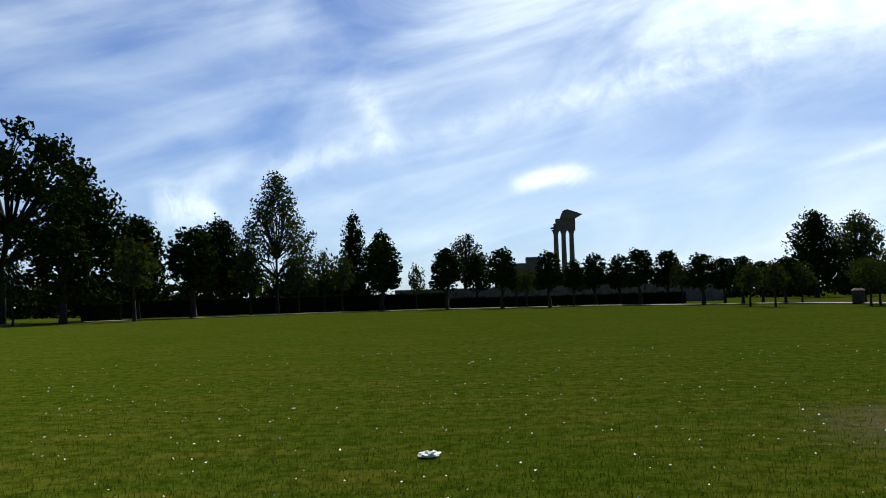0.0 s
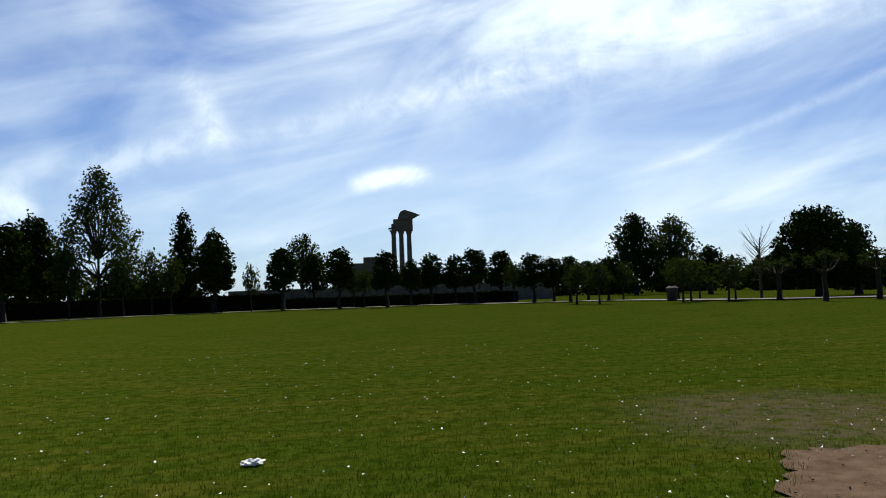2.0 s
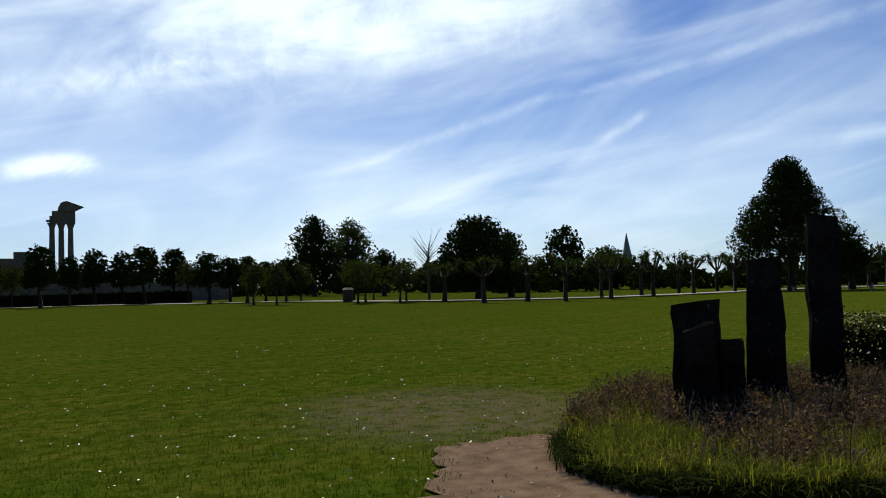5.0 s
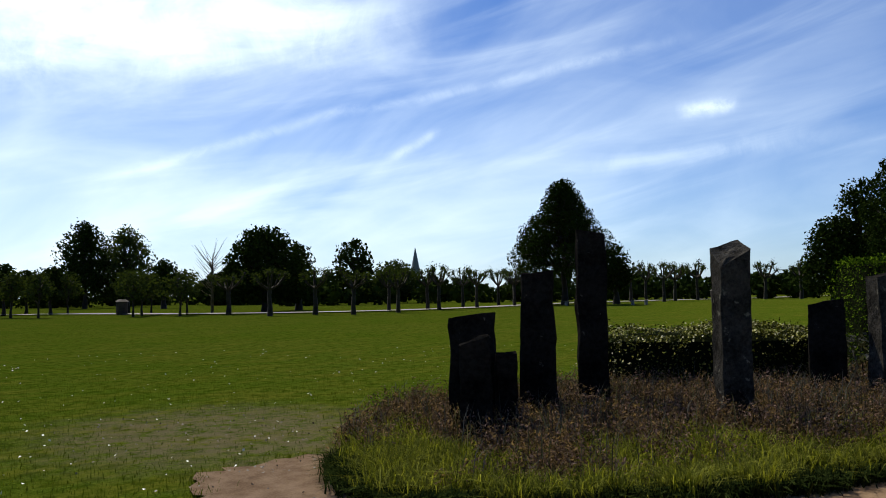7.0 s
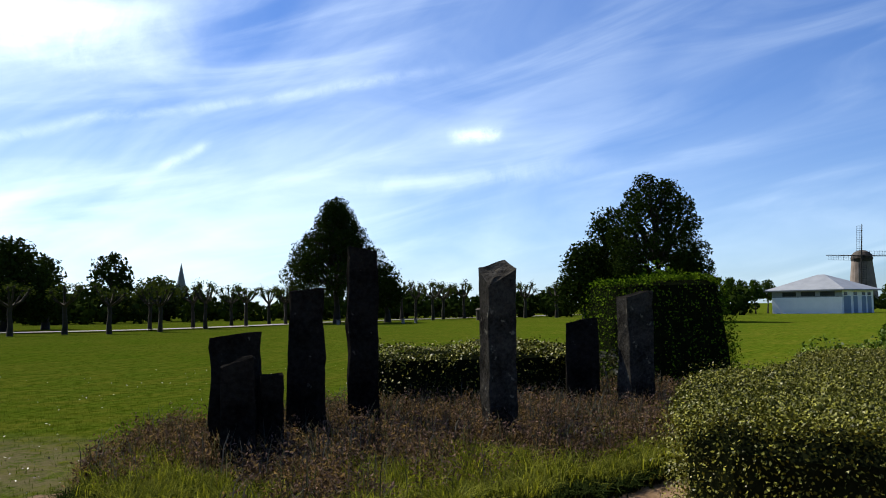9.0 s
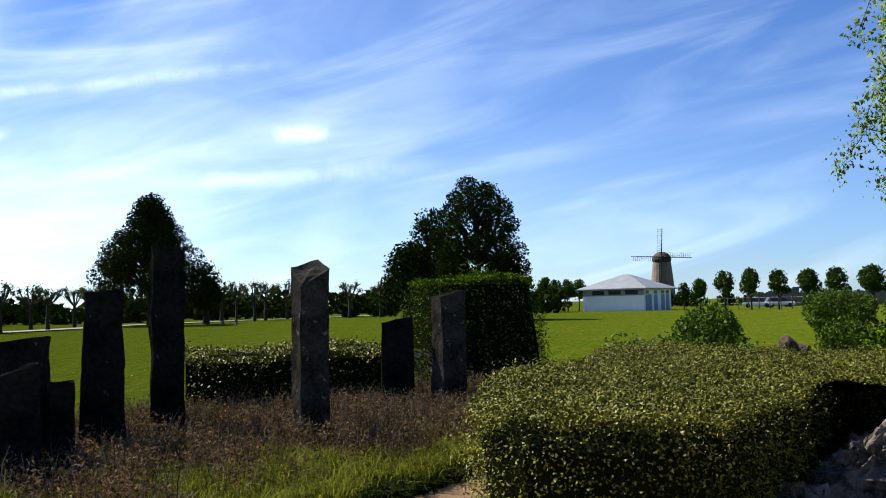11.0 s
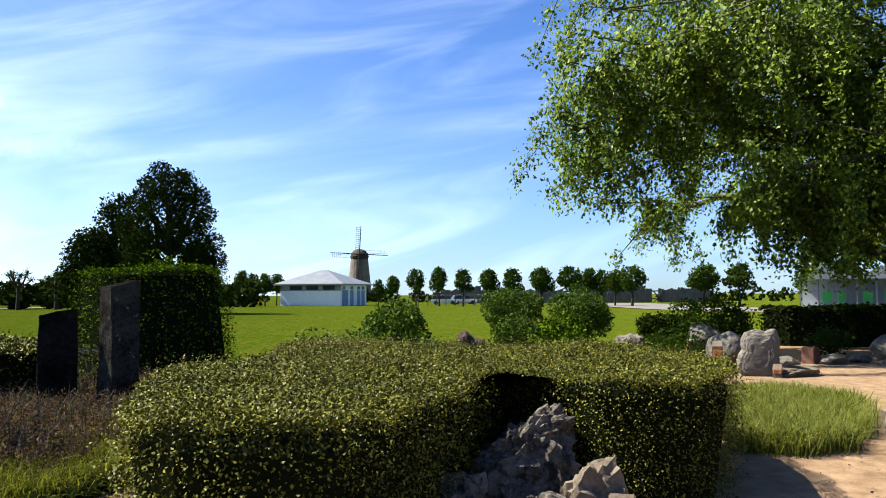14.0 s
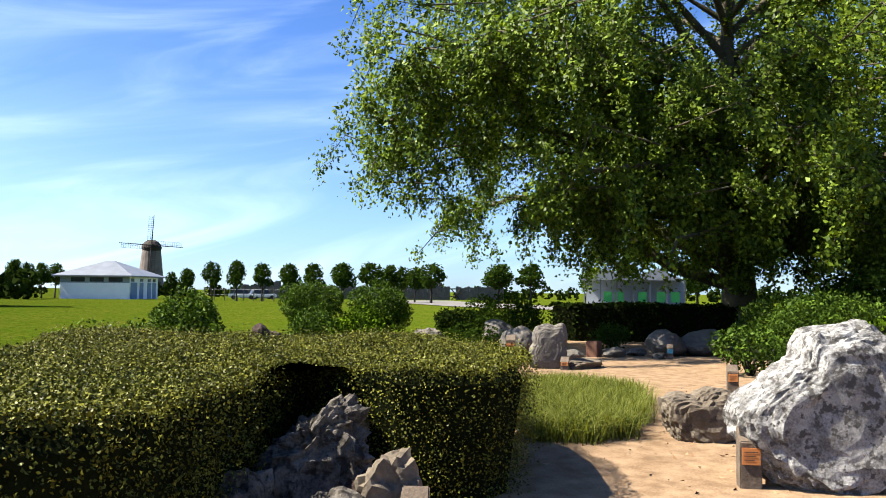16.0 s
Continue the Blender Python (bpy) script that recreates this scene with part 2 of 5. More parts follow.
# Lichen-spotted basalt copy; its paler base puts the lit faces into the colour.
LIT_LICHEN = surface("lit lichen-spotted basalt", (0.007, 0.0063, 0.0056), (0.0665, 0.0616, 0.0518), 3.0, 0.9, 1.0, 24, gloss=0, spots=((0.15, 0.14, 0.11), 9.0, 0.62, 0.68))
FRACTURE = surface("pale broken basalt", (0.01672, 0.0152, 0.01292), (0.1064, 0.09728, 0.08208), 7.0, 0.9, 1.2, 24, gloss=0)
MARBLE = surface("weathered pale limestone", (0.0912, 0.0874, 0.0836), (0.3952, 0.3876, 0.3724), 6.0, 0.9, 1.6, 34, gloss=0.03, spots=((0.085, 0.080, 0.075), 15.0, 0.52, 0.60))
GREYROCK = surface("grey rock", (0.0342, 0.0304, 0.02584), (0.1824, 0.1634, 0.1406), 5.0, 0.9, 1.2, 26, gloss=0.05, spots=((0.035, 0.031, 0.027), 13.0, 0.50, 0.64))
BROWNROCK = surface("brown stone", (0.06688, 0.05168, 0.03648), (0.1702, 0.1398, 0.1034), 2.4, 0.9, 1.0, 14, spots=((0.055, 0.045, 0.035), 6.0, 0.56, 0.68))
LAVA = surface("red-brown lava rock", (0.019, 0.01216, 0.00988), (0.0646, 0.0418, 0.0342), 4.0, 0.95, 1.2, 20)
GRANITE = surface("smooth granite", (0.0722, 0.0646, 0.05396), (0.1398, 0.1239, 0.1056), 3.0, 0.7, 0.4, 40)
REDSTONE = surface("red sandstone", (0.114, 0.05396, 0.03344), (0.1756, 0.09272, 0.06232), 4.0, 0.9, 0.6, 25)
WOOD = surface("weathered wood", (0.0646, 0.04712, 0.0342), (0.152, 0.1178, 0.0874), 5.0, 0.85, 0.6, 30)
PLAQUE = surface("orange plaque", (0.42, 0.16, 0.050), (0.50, 0.20, 0.065), 6.0, 0.5, 0.1, 30)
BLUE_PLAQUE = surface("blue plaque", (0.05, 0.25, 0.36), (0.07, 0.30, 0.42), 6.0, 0.5, 0.1, 30)
INK = surface("dark lettering", (0.05, 0.03, 0.02), (0.07, 0.04, 0.03), 6.0, 0.6, 0)
WHITEWALL = surface("white render", (0.74, 0.75, 0.76), (0.82, 0.82, 0.82), 1.0, 0.9, 0.15, 30)
GREYTRIM = surface("grey panel", (0.20, 0.22, 0.25), (0.28, 0.30, 0.33), 1.0, 0.6, 0.1, 20)
BLUEDOOR = surface("blue-grey door", (0.13, 0.19, 0.28), (0.17, 0.24, 0.34), 1.0, 0.5, 0.05, 20)
DARKGLASS = surface("dark window glass", (0.02, 0.025, 0.03), (0.04, 0.045, 0.05), 1.0, 0.12, 0)
ROOFMETAL = surface("grey roof sheet", (0.114, 0.1254, 0.1444), (0.1672, 0.1824, 0.2052), 0.7, 0.45, 0.1, 8)
TEMPLE = surface("temple stone", (0.0836, 0.06688, 0.05928), (0.1596, 0.1292, 0.114), 0.4, 0.9, 0.3, 5, gloss=0)
MILLBRICK = surface("mill masonry", (0.1034, 0.08284, 0.0722), (0.1756, 0.1444, 0.1292), 0.6, 0.9, 0.3, 8)
DARKWOOD = surface("dark timber", (0.01824, 0.01444, 0.01216), (0.04408, 0.03648, 0.03116), 2.0, 0.85, 0.3, 12)
GREYWOOD = surface("grey timber", (0.06688, 0.05396, 0.0494), (0.1345, 0.114, 0.1034), 1.2, 0.9, 0.3, 12)
SLATE = surface("spire slate", (0.085, 0.098, 0.108), (0.13, 0.145, 0.155), 0.2, 0.7, 0.1, 4)
GREENSEAT = surface("bright green plastic", (0.0608, 0.38, 0.0912), (0.0836, 0.4712, 0.1216), 1.0, 0.5, 0)
PETAL = surface("white petal", (0.60, 0.60, 0.56), (0.80, 0.80, 0.76), 5.0, 0.8, 0, island=True)
PAPER = surface("white paper", (0.66, 0.65, 0.63), (0.82, 0.82, 0.80), 14.0, 0.9, 0.3, 40)
METAL = surface("painted steel", (0.1216, 0.1292, 0.1368), (0.1672, 0.1748, 0.1824), 3.0, 0.45, 0.05, 20, metal=0.3)
CAR = surface("pale car paint", (0.55, 0.56, 0.58), (0.62, 0.63, 0.65), 1.0, 0.3, 0)
LITTER = surface("dry leaf litter", (0.16, 0.085, 0.040), (0.36, 0.22, 0.12), 3.0, 0.9, 0, island=True)


# ---- mesh helpers ----
def obj(name, data, material=None, parent=None, label=""):
    ob = new(name, data)
    if material is not None:
        data.materials.clear()
        data.materials.append(material)
    if parent is not None:
        ob.parent = parent
    return tagged(ob, label)


def part(name, bm, material, parent, label=""):
    me = bpy.data.meshes.new(name)
    bm.to_mesh(me)
    bm.free()
    return obj(name, me, material, parent, label)


def thing(name, x, y, z, label, category, group="", turn=0.0, kind=""):
    ob = new(name)
    ob.empty_display_size = 0.2
    ob.matrix_world = pose(x, y, z, 0, 0, turn)
    return tagged(ob, label, category, group, kind)


def array_mesh(name, verts, loops_per_face, faces):
    """A mesh from numpy arrays; every face has the same number of corners."""
    me = bpy.data.meshes.new(name)
    verts, faces = np.asarray(verts, np.float32), np.asarray(faces, np.int32)
    me.vertices.add(len(verts))
    me.vertices.foreach_set("co", verts.ravel())
    me.loops.add(faces.size)
    me.loops.foreach_set("vertex_index", faces.ravel())
    me.polygons.add(len(faces))
    me.polygons.foreach_set("loop_start", np.arange(0, faces.size, loops_per_face, dtype=np.int32))
    me.update(calc_edges=True)
    return me


def unit(v):
    return v / (np.linalg.norm(v, axis=-1, keepdims=True) + 1e-9)


def leaves_mesh(name, at, size, rng, facing=None, spread=1.0, aspect=0.55, droop=0.0):
    """A pointed four-cornered leaf at each place, turned at random about the given facing."""
    n = len(at)
    normal = rng.normal(size=(n, 3)) * spread
    if facing is not None:
        normal = normal + facing
    normal = unit(normal)
    along = rng.normal(size=(n, 3))
    along[:, 2] -= droop
    along = unit(along - (along * normal).sum(1, keepdims=True) * normal)
    across = np.cross(normal, along)
    s = (size * rng.uniform(0.6, 1.35, n))[:, None]
    bend = normal * s * 0.18
    v = np.stack([at - along * s * 0.5, at + across * s * aspect * 0.5 - bend, at + along * s * 0.5, at - across * s * aspect * 0.5 - bend], 1)
    return array_mesh(name, v.reshape(-1, 3), 4, np.arange(4 * n).reshape(-1, 4))


def blades_mesh(name, at, height, width, rng, lean=0.5):
    """Bent grass blades of two segments each."""
    n = len(at)
    ang = rng.uniform(0, 2 * np.pi, n)
    out = np.stack([np.cos(ang), np.sin(ang), np.zeros(n)], 1)
    side = np.stack([-np.sin(ang), np.cos(ang), np.zeros(n)], 1)
    h = (np.ones(n) * height * rng.uniform(0.55, 1.2, n))[:, None]
    l = lean * rng.uniform(0.2, 1.2, n)[:, None]
    up = np.array([[0, 0, 1.0]])
    w = width * rng.uniform(0.7, 1.3, n)[:, None]
    m1, tip = at + up * h * 0.62 + out * h * l * 0.35, at + up * h * (1 - 0.25 * l) + out * h * l
    v = np.stack([at - side * w / 2, at + side * w / 2, m1 + side * w * 0.4, m1 - side * w * 0.4, tip + side * w * 0.06, tip - side * w * 0.06], 1)
    base = np.arange(n)[:, None] * 6
    f = np.concatenate([base + [0, 1, 2, 3], base + [3, 2, 4, 5]])
    return array_mesh(name, v.reshape(-1, 3), 4, f)


def tube(verts, faces, points, radii, sides=7):
    """Adds a tapered tube along points."""
    points = [Vector(p) for p in points]
    first = len(verts)
    for i, (p, r) in enumerate(zip(points, radii)):
        d = (points[min(i + 1, len(points) - 1)] - points[max(i - 1, 0)]).normalized()
        u = d.orthogonal().normalized() if abs(d.z) < 0.9 else Vector((1, 0, 0))
        u = (u - d * u.dot(d)).normalized()
        w = d.cross(u)
        for k in range(sides):
            a_ = 2 * math.pi * k / sides
            verts.append(p + (u * math.cos(a_) + w * math.sin(a_)) * r)
    for i in range(len(points) - 1):
        for k in range(sides):
            k2 = (k + 1) % sides
            faces.append((first + i * sides + k, first + i * sides + k2, first + (i + 1) * sides + k2, first + (i + 1) * sides + k))


def tubes_object(name, tubes, material, parent, label="", sides=7):
    verts, faces = [], []
    for points, radii in tubes:
        tube(verts, faces, points, radii, sides)
    me = array_mesh(name, verts, 4, faces)
    me.polygons.foreach_set("use_smooth", np.ones(len(faces), bool))
    return obj(name, me, material, parent, label)


def box(bm, x0, x1, y0, y1, z0, z1, bevel=0.0):
    made = bmesh.ops.create_cube(bm, size=1.0, matrix=Matrix.Translation(((x0 + x1) / 2, (y0 + y1) / 2, (z0 + z1) / 2)) @ Matrix.Diagonal((x1 - x0, y1 - y0, z1 - z0, 1)))
    if bevel:
        edges = {ed for v in made["verts"] for ed in v.link_edges}
        bmesh.ops.bevel(bm, geom=list(edges), offset=bevel, segments=2, affect="EDGES")
    return bm


def box_part(name, dims, material, parent, label="", bevel=0.0):
    return part(name, box(bmesh.new(), *dims, bevel), material, parent, label)


def inside(poly, p):
    """Which of the points p lie in the polygon."""
    poly = np.asarray(poly, float)
    hit = np.zeros(len(p), bool)
    for (x0, y0), (x1, y1) in zip(poly, np.roll(poly, -1, 0)):
        with np.errstate(divide="ignore", invalid="ignore"):
            hit ^= ((y0 > p[:, 1]) != (y1 > p[:, 1])) & (p[:, 0] < (x1 - x0) * (p[:, 1] - y0) / (y1 - y0 + 1e-12) + x0)
    return hit


def rough_outline(poly, step, wobble, rng, rounds=1):
    """A polygon with its corners cut round and its sides made uneven."""
    poly = np.asarray(poly, float)
    for _ in range(rounds):
        nxt = np.roll(poly, -1, 0)
        poly = np.stack([poly * 0.75 + nxt * 0.25, poly * 0.25 + nxt * 0.75], 1).reshape(-1, 2)
    out = []
    for p, q in zip(poly, np.roll(poly, -1, 0)):
        k = max(1, int(np.linalg.norm(q - p) / step))
        out += [p + (q - p) * i / k + rng.normal(size=2) * wobble for i in range(k)]
    return np.array(out)


def sheet(name, poly, z, material, label, category, kind="structure"):
    bm = bmesh.new()
    face = bm.faces.new([bm.verts.new((x, y, z)) for x, y in poly])
    if face.normal.z < 0 or sum(p[0] * q[1] - q[0] * p[1] for p, q in zip(poly, np.roll(poly, -1, 0))) < 0:
        bmesh.ops.reverse_faces(bm, faces=[face])
    bmesh.ops.triangulate(bm, faces=bm.faces[:])
    me = bpy.data.meshes.new(name)
    bm.to_mesh(me)
    bm.free()
    return tagged(obj(name, me, material), label, category, "", kind)


def scatter(poly, n, rng):
    poly = np.asarray(poly, float)
    lo, hi = poly.min(0), poly.max(0)
    p = rng.uniform(lo, hi, (int(n * 2.2) + 50, 2))
    return p[inside(poly, p)][:n]


# ---- ground ----
def ground_height(x, y):
    return 0.05 * math.sin(0.21 * x + 1.0) * math.sin(0.17 * y + 0.4) * min(1.0, max(0.0, (math.hypot(x, y) - 30) / 30))


def build_ground():
    rings = [0.0] + [0.8 * 1.12**k for k in range(74)]
    seg = 120
    verts, faces = [(0, 0, 0)], []
    for r in rings[1:]:
        for k in range(seg):
            x, y = r * math.cos(2 * math.pi * k / seg), r * math.sin(2 * math.pi * k / seg)
            verts.append((x, y, ground_height(x, y) if r < 200 else 0.0))
    me = bpy.data.meshes.new("ground")
    for i in range(len(rings) - 2):
        for k in range(seg):
            k2 = (k + 1) % seg
            b0, b1 = 1 + i * seg, 1 + (i + 1) * seg
            faces.append((b0 + k, b1 + k, b1 + k2, b0 + k2))
    faces += [(0, 1 + k, 1 + (k + 1) % seg) for k in range(seg)]
    me.from_pydata(verts, [], faces)
    me.polygons.foreach_set("use_smooth", np.ones(len(me.polygons), bool))
    tagged(obj("ground", me, LAWN), "short mown lawn with daisies and worn spots", "lawn", "", "structure")


build_ground()
rng = np.random.default_rng(5)
SAND_EDGE = [(4.62, 7.0), (4.95, 7.62), (5.1, 7.72), (5.9, 7.72), (6.55, 7.55), (6.62, 7.4), (6.25, 6.9), (5.6, 6.0), (6.2, 5.0), (7.0, 4.2), (8.2, 3.5), (10.6, 3.0), (11.2, 2.2), (11.2, -2.2),
             (14.5, -4.6), (18.5, -5.4), (25.6, -8.0), (26.0, -11.5), (23.4, -17.2), (12, -18), (2, -16), (0.6, -3), (1.6, 2.0), (2.9, 4.6), (4.0, 6.2)]
sheet("sand_path", rough_outline(SAND_EDGE, 0.12, 0.06, rng, 1), 0.022, SAND, "trodden sandy path between the planted beds", "path")


def ribbon(name, line, width, z, material, label):
    """A level strip along a line."""
    bm = bmesh.new()
    pts = [Vector((*p, 0)) for p in line]
    rows = []
    for i, p in enumerate(pts):
        d = (pts[min(i + 1, len(pts) - 1)] - pts[max(i - 1, 0)]).normalized()
        s = Vector((-d.y, d.x, 0)) * width / 2
        zz = z + ground_height(p.x, p.y)
        rows.append([bm.verts.new((*(p + s).xy, zz)), bm.verts.new((*(p - s).xy, zz))])
    for (a0, b0), (a1, b1) in zip(rows, rows[1:]):
        bm.faces.new((a0, b0, b1, a1))
    bmesh.ops.recalc_face_normals(bm, faces=bm.faces[:])
    if bm.faces[:][0].normal.z < 0:
        bmesh.ops.reverse_faces(bm, faces=bm.faces[:])
    me = bpy.data.meshes.new(name)
    bm.to_mesh(me)
    bm.free()
    tagged(obj(name, me, material), label, "path", "", "structure")


def smooth_line(points, rounds=2):
    p = np.asarray(points, float)
    for _ in range(rounds):
        mid = np.stack([p[:-1] * 0.75 + p[1:] * 0.25, p[:-1] * 0.25 + p[1:] * 0.75], 1).reshape(-1, 2)
        p = np.concatenate([p[:1], mid, p[-1:]])
    return p


ribbon("forecourt", smooth_line([(128, -36), (100, -33), (80, -33), (62, -38), (48, -52), (40, -66)]), 13.0, 0.06, GRAVEL, "pale paved forecourt in front of the glazed pavilion")
AVENUE = smooth_line([(-75, 62), (-41, 87), (-20, 105), (0, 110), (14, 104), (27, 95), (36, 80), (39, 67), (44, 55), (58, 52), (80, 56), (104, 50), (128, 40)])
ribbon("avenue_path", AVENUE, 3.0, 0.10, GRAVEL, "pale gravel path under the clipped avenue trees")


# ---- trees ----
def lobes_points(lobes, per_area, rng, inner=0.55):
    """Places in the outer shells of ellipsoids, with the way out of each."""
    at, out = [], []
    for (cx, cy, cz), (rx, ry, rz) in lobes:
        k = max(8, int(per_area * (rx * ry + rx * rz + ry * rz) * 4.2))
        d = unit(rng.normal(size=(k, 3)))
        r = rng.uniform(inner**2, 1.0, k) ** 0.5
        r = r * (1 + 0.13 * np.sin(5 * d[:, 0] + 3 * d[:, 2] + cx) * np.cos(4 * d[:, 1] - 2 * d[:, 2] + cz))
        at.append(np.array([cx, cy, cz]) + d * r[:, None] * [rx, ry, rz])
        out.append(d)
    return np.concatenate(at), np.concatenate(out)


def make_tree(name, label, group, lobes, trunk, leaf, leaf_size, density, seed, bark=BARK, inner=0.55, facing=0.6):
    """Trunk with limbs to each lobe of the crown, and the crown itself."""
    rng = np.random.default_rng(seed)
    root = thing(name, 0, 0, 0, label, "tree", group)
    height, radius = trunk
    bends = [(rng.normal() * 0.04 * height * i / 4, rng.normal() * 0.04 * height * i / 4, height * i / 4) for i in range(5)]
    bends[0] = (0, 0, -0.15)
    tubes = [(bends, [radius * (1.35 if i == 0 else 1 - 0.13 * i) for i in range(5)])]
    for (cx, cy, cz), (rx, ry, rz) in lobes:
        start = Vector(bends[3 if cz > height else 2])
        end = Vector((cx, cy, cz + rz * 0.3))
        m1 = start.lerp(end, 0.45) + Vector((rng.normal() * 0.1, rng.normal() * 0.1, 0.12)) * (end - start).length
        tubes.append(([start, m1, end], [radius * 0.55, radius * 0.38, radius * 0.10]))
        for _ in range(3):
            d = unit(rng.normal(size=3))
            tubes.append(([m1, m1.lerp(end, 0.5) + Vector(d * 0.3 * rx), Vector((cx, cy, cz)) + Vector(d * [rx, ry, rz] * 0.85)], [radius * 0.25, radius * 0.16, radius * 0.05]))
    tubes_object("trunk", tubes, bark, root)
    at, out = lobes_points(lobes, density, rng, inner)
    obj("crown", leaves_mesh("crown", at, leaf_size, rng, out * facing, 0.8, 0.7), leaf, root)
    return root


def crown_lobes(rng, height, width, bottom, n, top_narrow=0.4, small=0.42, full=True):
    """Lobes that fill an upright crown between bottom and height."""
    lobes = [((0, 0, (height + bottom) / 2), (width * 0.43, width * 0.43, (height - bottom) * 0.48))] if full else []
    for i in range(n):
        f = (i + 0.5) / n
        w = width / 2 * (1 - (1 - top_narrow) * f**1.5) * math.sin(math.pi * min(1, 0.25 + 0.75 * (1 - f)) * 0.5 + 0.25)
        ang = i * 2.4 + rng.uniform(-0.4, 0.4)
        r = width * small * rng.uniform(0.55, 1.0) * (1 - 0.35 * f)
        off = max(0.0, w - r * 0.75)
        z = bottom + r * 0.7 + (height - bottom - r * 1.5) * f
        lobes.append(((off * math.cos(ang), off * math.sin(ang), z), (r, r, r * rng.uniform(0.7, 0.95))))
    return lobes


def plant(base, rows, height, width, seed):
    """Copies of a tree at (x, y, height, width)."""
    rng = np.random.default_rng(seed)
    for i, (x, y, h, w) in enumerate(rows):
        m = pose(x, y, ground_height(x, y), 0, 0, rng.uniform(0, 360))
        ob = base if i == 0 else copy_thing(base, m)
        ob.matrix_world = m @ Matrix.Diagonal((w / width, w / width, h / height, 1))


r = np.random.default_rng(11)
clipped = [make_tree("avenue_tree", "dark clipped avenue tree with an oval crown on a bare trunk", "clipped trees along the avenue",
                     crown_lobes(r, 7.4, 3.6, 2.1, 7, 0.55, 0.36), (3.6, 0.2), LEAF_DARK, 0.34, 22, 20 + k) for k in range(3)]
CLIPPED = [(-38.4, 83.6, 10.0, 6.2), (-30.2, 99.5, 10.9, 6.7), (-8.6, 111.7, 9.4, 5.7), (0.2, 110.0, 8.0, 4.6), (7.2, 104.8, 7.6, 3.9), (12.7, 101.2, 6.8, 3.5),
           (4.4, 117.9, 7.5, 3.6), (19.8, 110.2, 6.8, 3.6), (23.9, 102.2, 6.9, 3.9), (29.0, 108.2, 6.9, 3.8), (28.7, 92.7, 5.7, 3.6), (31.8, 94.8, 5.3, 2.8),
           (31.6, 88.5, 5.1, 3.0), (23.0, 109.6, 6.5, 3.4), (34.8, 85.2, 4.7, 2.6), (35.6, 93.5, 4.7, 2.8), (16.2, 104.8, 5.8, 2.6)]
for row in range(len(CLIPPED)):
    CLIPPED[row] = (*CLIPPED[row][:2], CLIPPED[row][2] * 1.03, CLIPPED[row][3] * 1.12)
for k in range(3):
    plant(clipped[k], CLIPPED[k::3], 7.4, 3.6, 30 + k)

loose = [make_tree("young_tree", "young avenue tree with a loose open crown and thin trunk", "young trees along the avenue",
                   crown_lobes(r, 5.0, 3.3, 1.6, 8, 0.5, 0.30), (2.6, 0.11), LEAF_AIRY, 0.26, 13, 40 + k, inner=0.4) for k in range(2)]
LOOSE = [(-42.4, 81.6, 7.3, 3.7), (-32.2, 86.2, 9.1, 5.9), (-25.1, 107.1, 9.1, 4.6), (-19.1, 108.3, 7.9, 4.5), (-16.6, 113.8, 8.8, 3.9), (-13.8, 111.2, 8.3, 3.8),
         (-3.8, 109.9, 6.3, 2.7), (10.5, 107.5, 5.2, 2.9), (9.5, 111.6, 5.0, 2.3), (29.5, 103.9, 5.4, 3.3), (36.2, 84.6, 4.4, 3.1), (39.6, 78.6, 4.4, 3.6),
         (36.4, 69.8, 4.2, 3.2), (39.2, 67.1, 4.1, 3.1), (28.8, 72.7, 4.2, 2.9), (34.2, 67.0, 4.0, 3.0), (37.0, 64.4, 3.9, 3.2), (40.6, 76.1, 4.2, 2.9), (27.9, 76.2, 4.2, 3.3)]
for k in range(2):
    plant(loose[k], LOOSE[k::2], 5.0, 3.3, 50 + k)


def make_pollard(seed):
    """A pollarded tree: straight trunk, knuckled arms, short leafy shoots."""
    rng = np.random.default_rng(seed)
    root = thing("pollard_tree", 0, 0, 0, "pollarded plane tree with knobbly arms and short leafy shoots", "tree", "pollarded trees along the path")
    tubes = [([(0, 0, -0.1), (0.04, 0, 0.8), (0, 0.05, 1.7), (0, 0, 2.3)], [0.22, 0.17, 0.15, 0.17])]
    tips = []
    for i in range(9):
        ang = i * 0.72 + rng.uniform(-0.25, 0.25)
        reach, rise = rng.uniform(0.65, 1.2), rng.uniform(0.5, 1.4)
        d = Vector((math.cos(ang), math.sin(ang), 0))
        tip = d * reach + Vector((0, 0, 2.3 + rise))
        tubes.append(([(0, 0, 2.15), d * reach * 0.55 + Vector((0, 0, 2.35 + rise * 0.25)), tip], [0.11, 0.075, 0.06]))
        tubes.append(([tip - Vector((0, 0, 0.08)), tip + Vector((0, 0, 0.05)), tip + Vector((0, 0, 0.16))], [0.07, 0.13, 0.03]))
        tips.append(tip)
    tubes_object("trunk", tubes, BARK, root, "", 6)
    at = np.concatenate([np.array(t) + rng.normal(size=(60, 3)) * 0.17 + [0, 0, 0.1] for t in tips])
    tagged(obj("leafy_growth", leaves_mesh("leafy_growth", at, 0.17, rng), LEAF_AIRY, root), "", "", "", "stuff")
    return root


